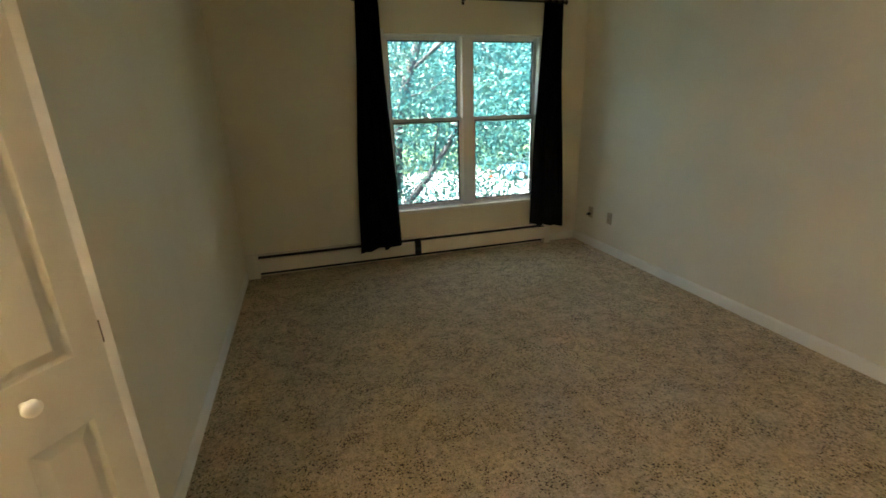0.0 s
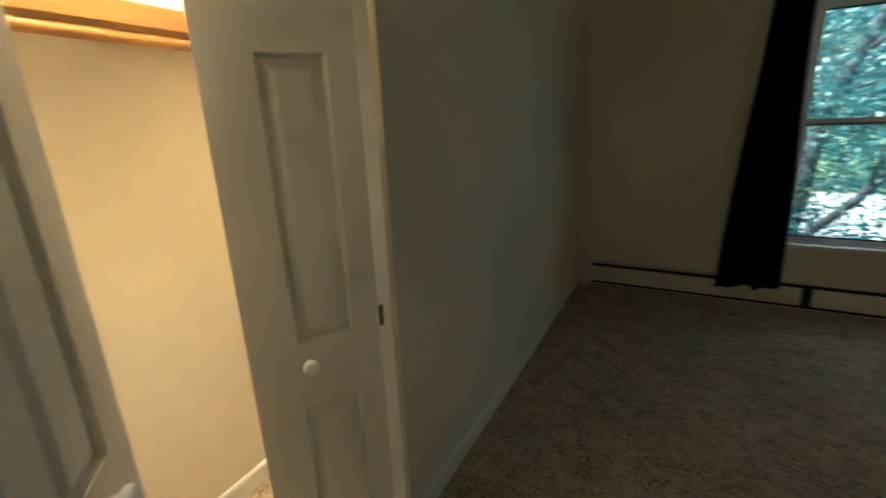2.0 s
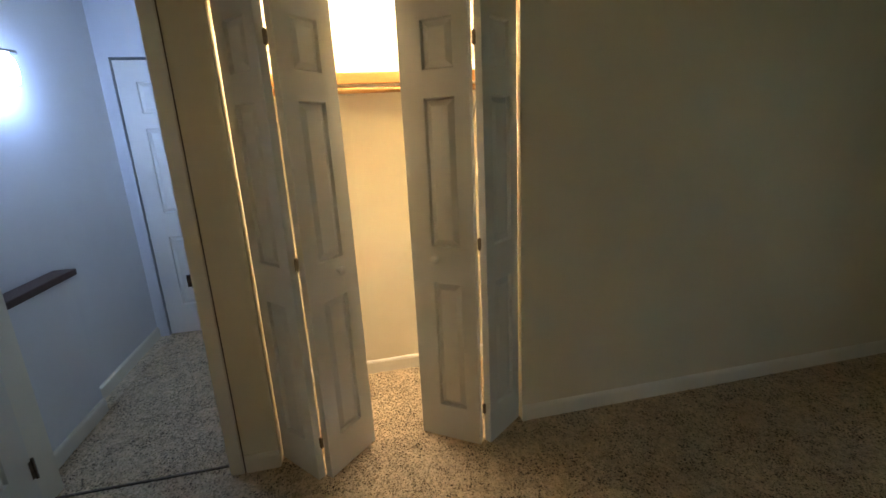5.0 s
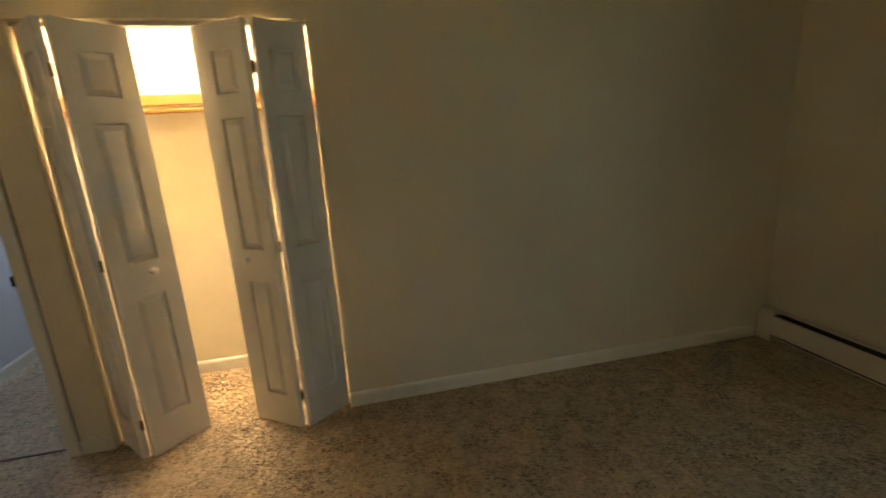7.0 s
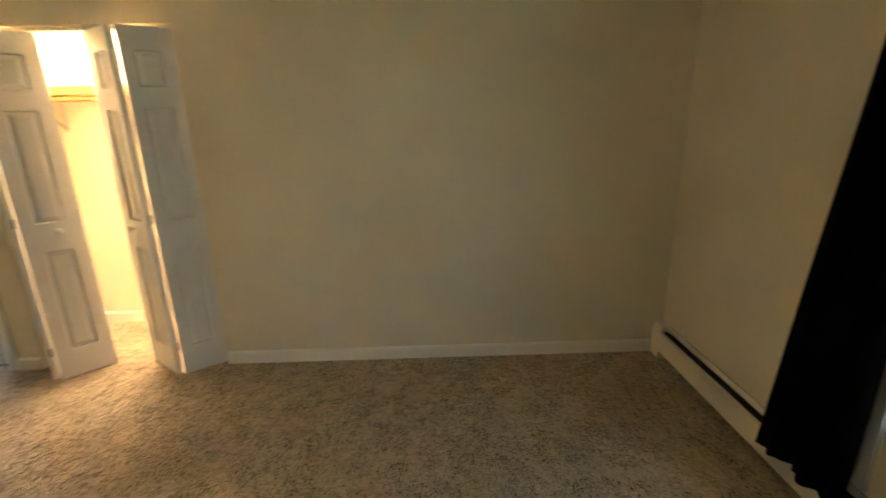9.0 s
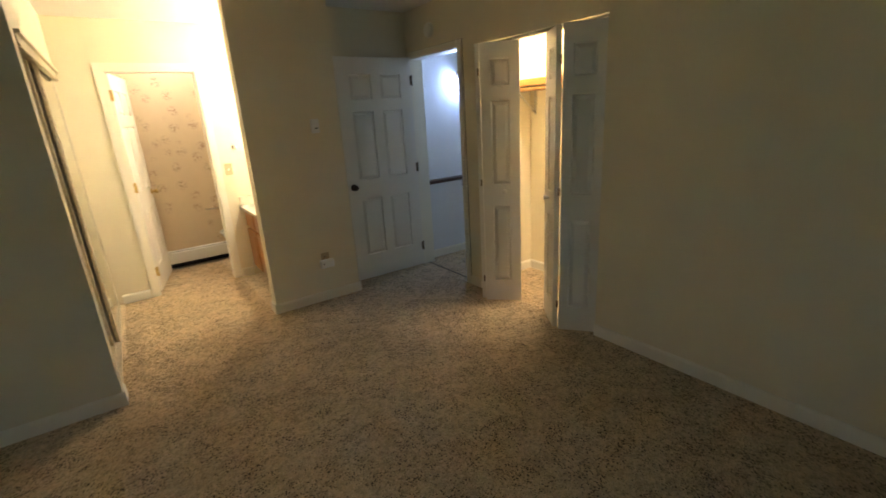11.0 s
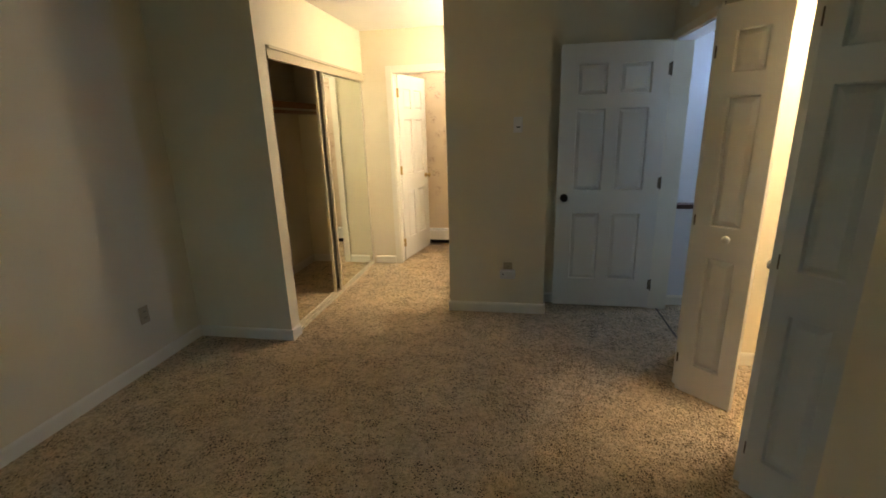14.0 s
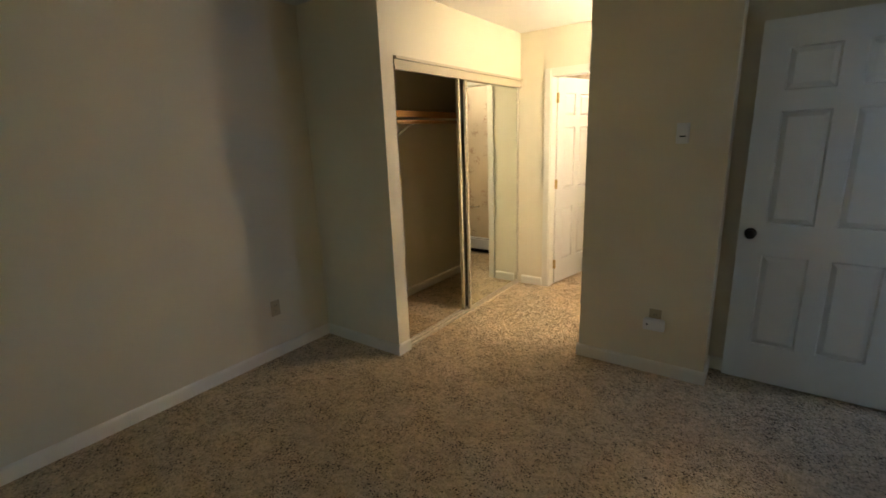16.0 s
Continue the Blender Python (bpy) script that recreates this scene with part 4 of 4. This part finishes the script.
def low_gap(p):
    """Thin foliage low down to the east and in front of the trunk and the leaning stem."""
    if -0.25 < p[2] < 0.45 and p[0] > 3.3:
        return True
    if p[2] > 0.1 and p[1] < 9.2 and abs(p[0] - (1.75 + 0.27 * p[2])) < 0.42:
        return True
    return p[2] < 1.0 and p[1] < 8.2 and abs(p[0] - (2.0 + 0.8 * p[2])) < 0.30

tree((1.55, 9.0, GZ), [(1.55, 9, GZ), (1.65, 9, -1.5), (1.80, 9, 0.2), (1.88, 9, 1.2), (2.12, 9.05, 1.9), (2.45, 9.1, 2.8), (2.55, 9.2, 3.4)],
     [([(1.86, 9, 1.1), (1.70, 8.9, 1.6), (1.45, 8.8, 2.2), (0.9, 8.6, 3.4)], 0.05), ([(2.2, 9.05, 2.1), (2.9, 8.8, 2.7), (3.8, 8.5, 3.1), (4.8, 8.3, 3.2)], 0.045),
      ([(2.0, 9, 1.6), (2.5, 8.7, 1.75), (3.2, 8.4, 2.2)], 0.028), ([(1.8, 9, 0.2), (1.2, 8.7, 1.0), (0.3, 8.4, 1.5), (-0.9, 8.2, 1.9)], 0.05)],
     0.15, 3, 820, (-5.6, 6.6, -1.5), (6.2, 11.2, 3.7), 72, (0.26, 0.26, 0.20), 0.076, M_LEAF, "broadleaf tree with a grey trunk close to the window", low_gap)
tree((0.55, 7.7, GZ), [(0.55, 7.7, GZ), (0.85, 7.75, -1.7), (1.30, 7.85, -0.85), (1.80, 8, -0.24), (2.2, 8, 0.2), (2.62, 8, 0.78), (2.95, 8.05, 1.4), (3.1, 8.1, 2.2)],
     [([(1.30, 7.85, -0.85), (2.1, 7.7, -0.55), (3.0, 7.5, -0.35), (3.9, 7.4, -0.4)], 0.03), ([(2.3, 8, 0.3), (2.35, 7.9, 0.9), (2.5, 7.8, 1.5)], 0.028), ([(0.85, 7.75, -1.7), (0.2, 7.6, -0.6), (-0.7, 7.4, 0.2), (-1.6, 7.3, 0.5)], 0.04)],
     0.085, 8, 420, (-5.4, 6.2, -2.1), (5.2, 9.2, 2.4), 50, (0.30, 0.26, 0.18), 0.072, M_LEAF2, "slender leaning tree with yellow-green leaves", low_gap)
tree((7.5, 13.5, GZ), [(7.5, 13.5, GZ), (7.4, 13.5, 0), (7.6, 13.4, 2.5), (7.5, 13.5, 4.2)], [([(7.4, 13.5, 0.5), (6.2, 13.0, 2.0), (5.0, 12.6, 3.2)], 0.09), ([(7.5, 13.5, 1.5), (8.7, 13.2, 3.0), (10.2, 13, 4.2)], 0.09)],
     0.22, 15, 700, (2.2, 11.0, -0.5), (14.5, 16.5, 4.8), 34, (0.36, 0.34, 0.26), 0.15, M_LEAF, "broad leafy tree beside the road")
tree((-4.5, 14.0, GZ), [(-4.5, 14, GZ), (-4.4, 14, 0), (-4.6, 14, 2.5), (-4.5, 14, 4.2)], [([(-4.4, 14, 0.5), (-3.2, 13.6, 2.4), (-2.0, 13.2, 3.6)], 0.09), ([(-4.5, 14, 1.2), (-5.8, 13.6, 2.8)], 0.08)],
     0.22, 21, 700, (-11.5, 11.5, -2.2), (4.5, 17.0, 4.6), 32, (0.36, 0.34, 0.26), 0.15, M_LEAF2, "broad leafy tree beside the road")
tree((2.9, 7.8, GZ), [(2.9, 7.8, GZ), (2.95, 7.8, -2.2), (3.05, 7.75, -1.2), (3.0, 7.7, -0.6)], [([(2.95, 7.8, -2.2), (2.2, 7.6, -1.4), (1.5, 7.4, -0.8)], 0.03), ([(2.98, 7.8, -1.9), (3.9, 7.7, -1.2), (4.7, 7.6, -0.8)], 0.03)],
     0.05, 44, 420, (-0.6, 6.2, -3.0), (6.2, 9.6, -0.15), 58, (0.24, 0.24, 0.16), 0.074, M_LEAF, "low bushy young tree under the larger ones")
for k, (tx, ty) in enumerate(((4.0, 33.0), (16.0, 34.0), (-8.0, 34.0), (27.0, 36.0))):
    tree((tx, ty, GZ), [(tx, ty, GZ), (tx + 0.1, ty, 1.0), (tx, ty, 5.0)], [([(tx, ty, 1.0), (tx + 2, ty - 1, 4.0)], 0.12)],
         0.3, 31 + k, 300, (tx - 7.5, ty - 3.5, -1.6), (tx + 7.5, ty + 3.5, 7.8), 30, (0.8, 0.7, 0.6), 0.36, M_LEAF, "tall leafy tree far across the road")


# ---- parked car and cone on the drive ----
def parked_car(at):
    """A hatchback: lower body, glazed cabin, four wheels."""
    root = thing("car", "blue parked hatchback on the pale drive", "car", at)
    bm = bmesh.new()
    rows = []
    for x, z0, z1, half in ((-2.1, 0.36, 0.62, 0.70), (-2.0, 0.24, 0.82, 0.80), (-1.0, 0.22, 0.92, 0.86), (0.6, 0.22, 0.94, 0.86), (1.9, 0.24, 0.92, 0.82), (2.05, 0.38, 0.72, 0.74)):
        rows.append([bm.verts.new(p) for p in ((x, -half * 0.92, z0), (x, half * 0.92, z0), (x, half, (z0 + z1) / 2), (x, half * 0.88, z1), (x, -half * 0.88, z1), (x, -half, (z0 + z1) / 2))])
    for a, b in zip(rows, rows[1:]):
        for q in range(6):
            bm.faces.new((a[q], a[(q + 1) % 6], b[(q + 1) % 6], b[q])).smooth = True
    bm.faces.new(rows[0])
    bm.faces.new(rows[-1])
    part("body", bm, M_CARPAINT, root, "blue painted body")
    bm = bmesh.new()
    low = [bm.verts.new(p) for p in ((-0.95, -0.74, 0.93), (1.85, -0.74, 0.93), (1.85, 0.74, 0.93), (-0.95, 0.74, 0.93))]
    high = [bm.verts.new(p) for p in ((-0.15, -0.58, 1.44), (1.35, -0.58, 1.42), (1.35, 0.58, 1.42), (-0.15, 0.58, 1.44))]
    for q in range(4):
        bm.faces.new((low[q], low[(q + 1) % 4], high[(q + 1) % 4], high[q]))
    bm.faces.new(high)
    part("cabin", bm, M_CARGLASS, root, "dark glazed cabin")
    part("roof", boxes((-0.18, -0.58, 1.43, 1.37, 0.58, 1.47), bevel=0.015), M_CARPAINT, root)
    for wx in (-1.35, 1.3):
        for wy in (-0.80, 0.80):
            wheel = part("wheel", turned([(-0.10, 0.24), (-0.09, 0.31), (0.09, 0.31), (0.10, 0.24)], axis="y", sides=24), M_TYRE, root, "black tyre")
            wheel.matrix_local = pose(wx, wy, 0.31)
            part("rim", turned([(-0.105, 0.20), (0.105, 0.20)], axis="y"), M_CHROME, wheel)
    return root


M_CARPAINT = painted("blue car paint", (0.06, 0.13, 0.22), 0.25, 0.05, 0.0, 0.5)
M_CARGLASS = metal_material("dark car glass", (0.03, 0.04, 0.05), 0.08, 0.0)
M_TYRE = metal_material("tyre rubber", (0.02, 0.02, 0.02), 0.8, 0.0)
parked_car(pose(13.6, 25.0, GZ + 0.01))
cone = thing("traffic_cone", "orange traffic cone on the pale drive", "traffic cone", pose(11.1, 26.0, GZ + 0.01))
part("base", boxes((-0.19, -0.19, 0.0, 0.19, 0.19, 0.03), bevel=0.008), M_TYRE, cone)
part("cone", turned([(0.03, 0.145), (0.70, 0.03), (0.71, 0.02)], sides=20), painted("orange cone plastic", (0.75, 0.10, 0.03), 0.5, 0.08, 0.0), cone)


# ---- carpet pile ----
def carpet_pile(regions, per_m2, seed):
    """Twisted yarns splayed out of each tuft, tuft beside tuft on the backing, in one mesh."""
    rng = np.random.default_rng(seed)
    pts = []
    for x0, y0, x1, y1, dens in regions:
        n = int((x1 - x0) * (y1 - y0) * per_m2 * dens)
        pitch = math.sqrt((x1 - x0) * (y1 - y0) / n)
        gx, gy = np.meshgrid(np.arange(x0 + pitch / 2, x1, pitch), np.arange(y0 + pitch / 2, y1, pitch))
        jitter = rng.uniform(-0.42, 0.42, (2, gx.size)) * pitch
        pts.append(np.stack((gx.ravel() + jitter[0], gy.ravel() + jitter[1], np.zeros(gx.size)), axis=1))
    c = np.concatenate(pts)
    yarns = 6
    m, n = len(c), len(c) * yarns
    lay = np.sin(9.1 * c[:, 0] + 2.3 * np.sin(7.7 * c[:, 1])) + np.sin(11.3 * c[:, 1] + 1.9 * np.sin(8.9 * c[:, 0])) + 0.6 * np.sin(31 * c[:, 0] + 2 * np.sin(27 * c[:, 1]))
    heading = np.repeat(1.7 * lay + rng.normal(0, 0.5, m), yarns)
    clump = np.sin(165 * c[:, 0] + 2.6 * np.sin(74 * c[:, 1])) * np.sin(148 * c[:, 1] + 2.6 * np.sin(83 * c[:, 0]))
    tall = np.repeat(rng.uniform(0.75, 1.25, m) * (1.0 + 0.32 * clump), yarns)
    p = np.repeat(c, yarns, axis=0)
    a, b = rng.uniform(0, 2 * np.pi, n), rng.uniform(0, 2 * np.pi, n)
    p[:, 0] += 0.007 * np.cos(b)
    p[:, 1] += 0.007 * np.sin(b)
    h = tall * rng.uniform(0.0026, 0.0048, n)
    w = rng.uniform(0.0020, 0.0036, n)
    out = np.abs(rng.normal(0.55, 0.25, n))
    dx, dy = np.cos(b) * out + 0.45 * np.cos(heading), np.sin(b) * out + 0.45 * np.sin(heading)
    dz = np.clip(1.0 - 0.35 * out, 0.3, 1.0)
    side = np.stack((np.cos(a) * w, np.sin(a) * w, 0 * w), axis=1)
    tip = np.stack((dx, dy, dz), axis=1) * h[:, None]
    twist = np.stack((np.cos(a + 1.2) * w, np.sin(a + 1.2) * w, 0.3 * w), axis=1)
    p[:, 2] = -0.001
    quad = np.stack((p - side, p + side, p + tip + twist * 1.1, p + tip - twist * 1.1), axis=1).reshape(-1, 3)
    loops = np.arange(4 * n, dtype=np.int32)
    me = bpy.data.meshes.new("carpet_pile")
    me.vertices.add(4 * n)
    me.vertices.foreach_set("co", quad.ravel())
    me.loops.add(4 * n)
    me.loops.foreach_set("vertex_index", loops)
    me.polygons.add(n)
    me.polygons.foreach_set("loop_start", np.arange(0, 4 * n, 4, dtype=np.int32))
    me.update()
    me.validate()
    me.materials.append(M_TUFT)
    return tagged(new("carpet_pile", me), "short beige and brown carpet yarn tips", "carpet", kind="stuff")


carpet_pile([(W + 0.014, -0.54, E - 0.014, 4.14, 1.0), (1.06, -1.80, EC_X - 0.02, -0.54, 0.9), (W + 0.01, -0.80, PIER_X0 - 0.014, -0.54, 0.8),
             (-1.27, 0.12, W, 1.73, 0.9), (-2.34, -0.85, W, -0.04, 0.8), (2.22, -1.80, E - 0.014, -0.01, 0.8), (B_X0 + 0.02, -2.60, B_X1 - 0.02, -1.80, 0.8)], 5200, 5)
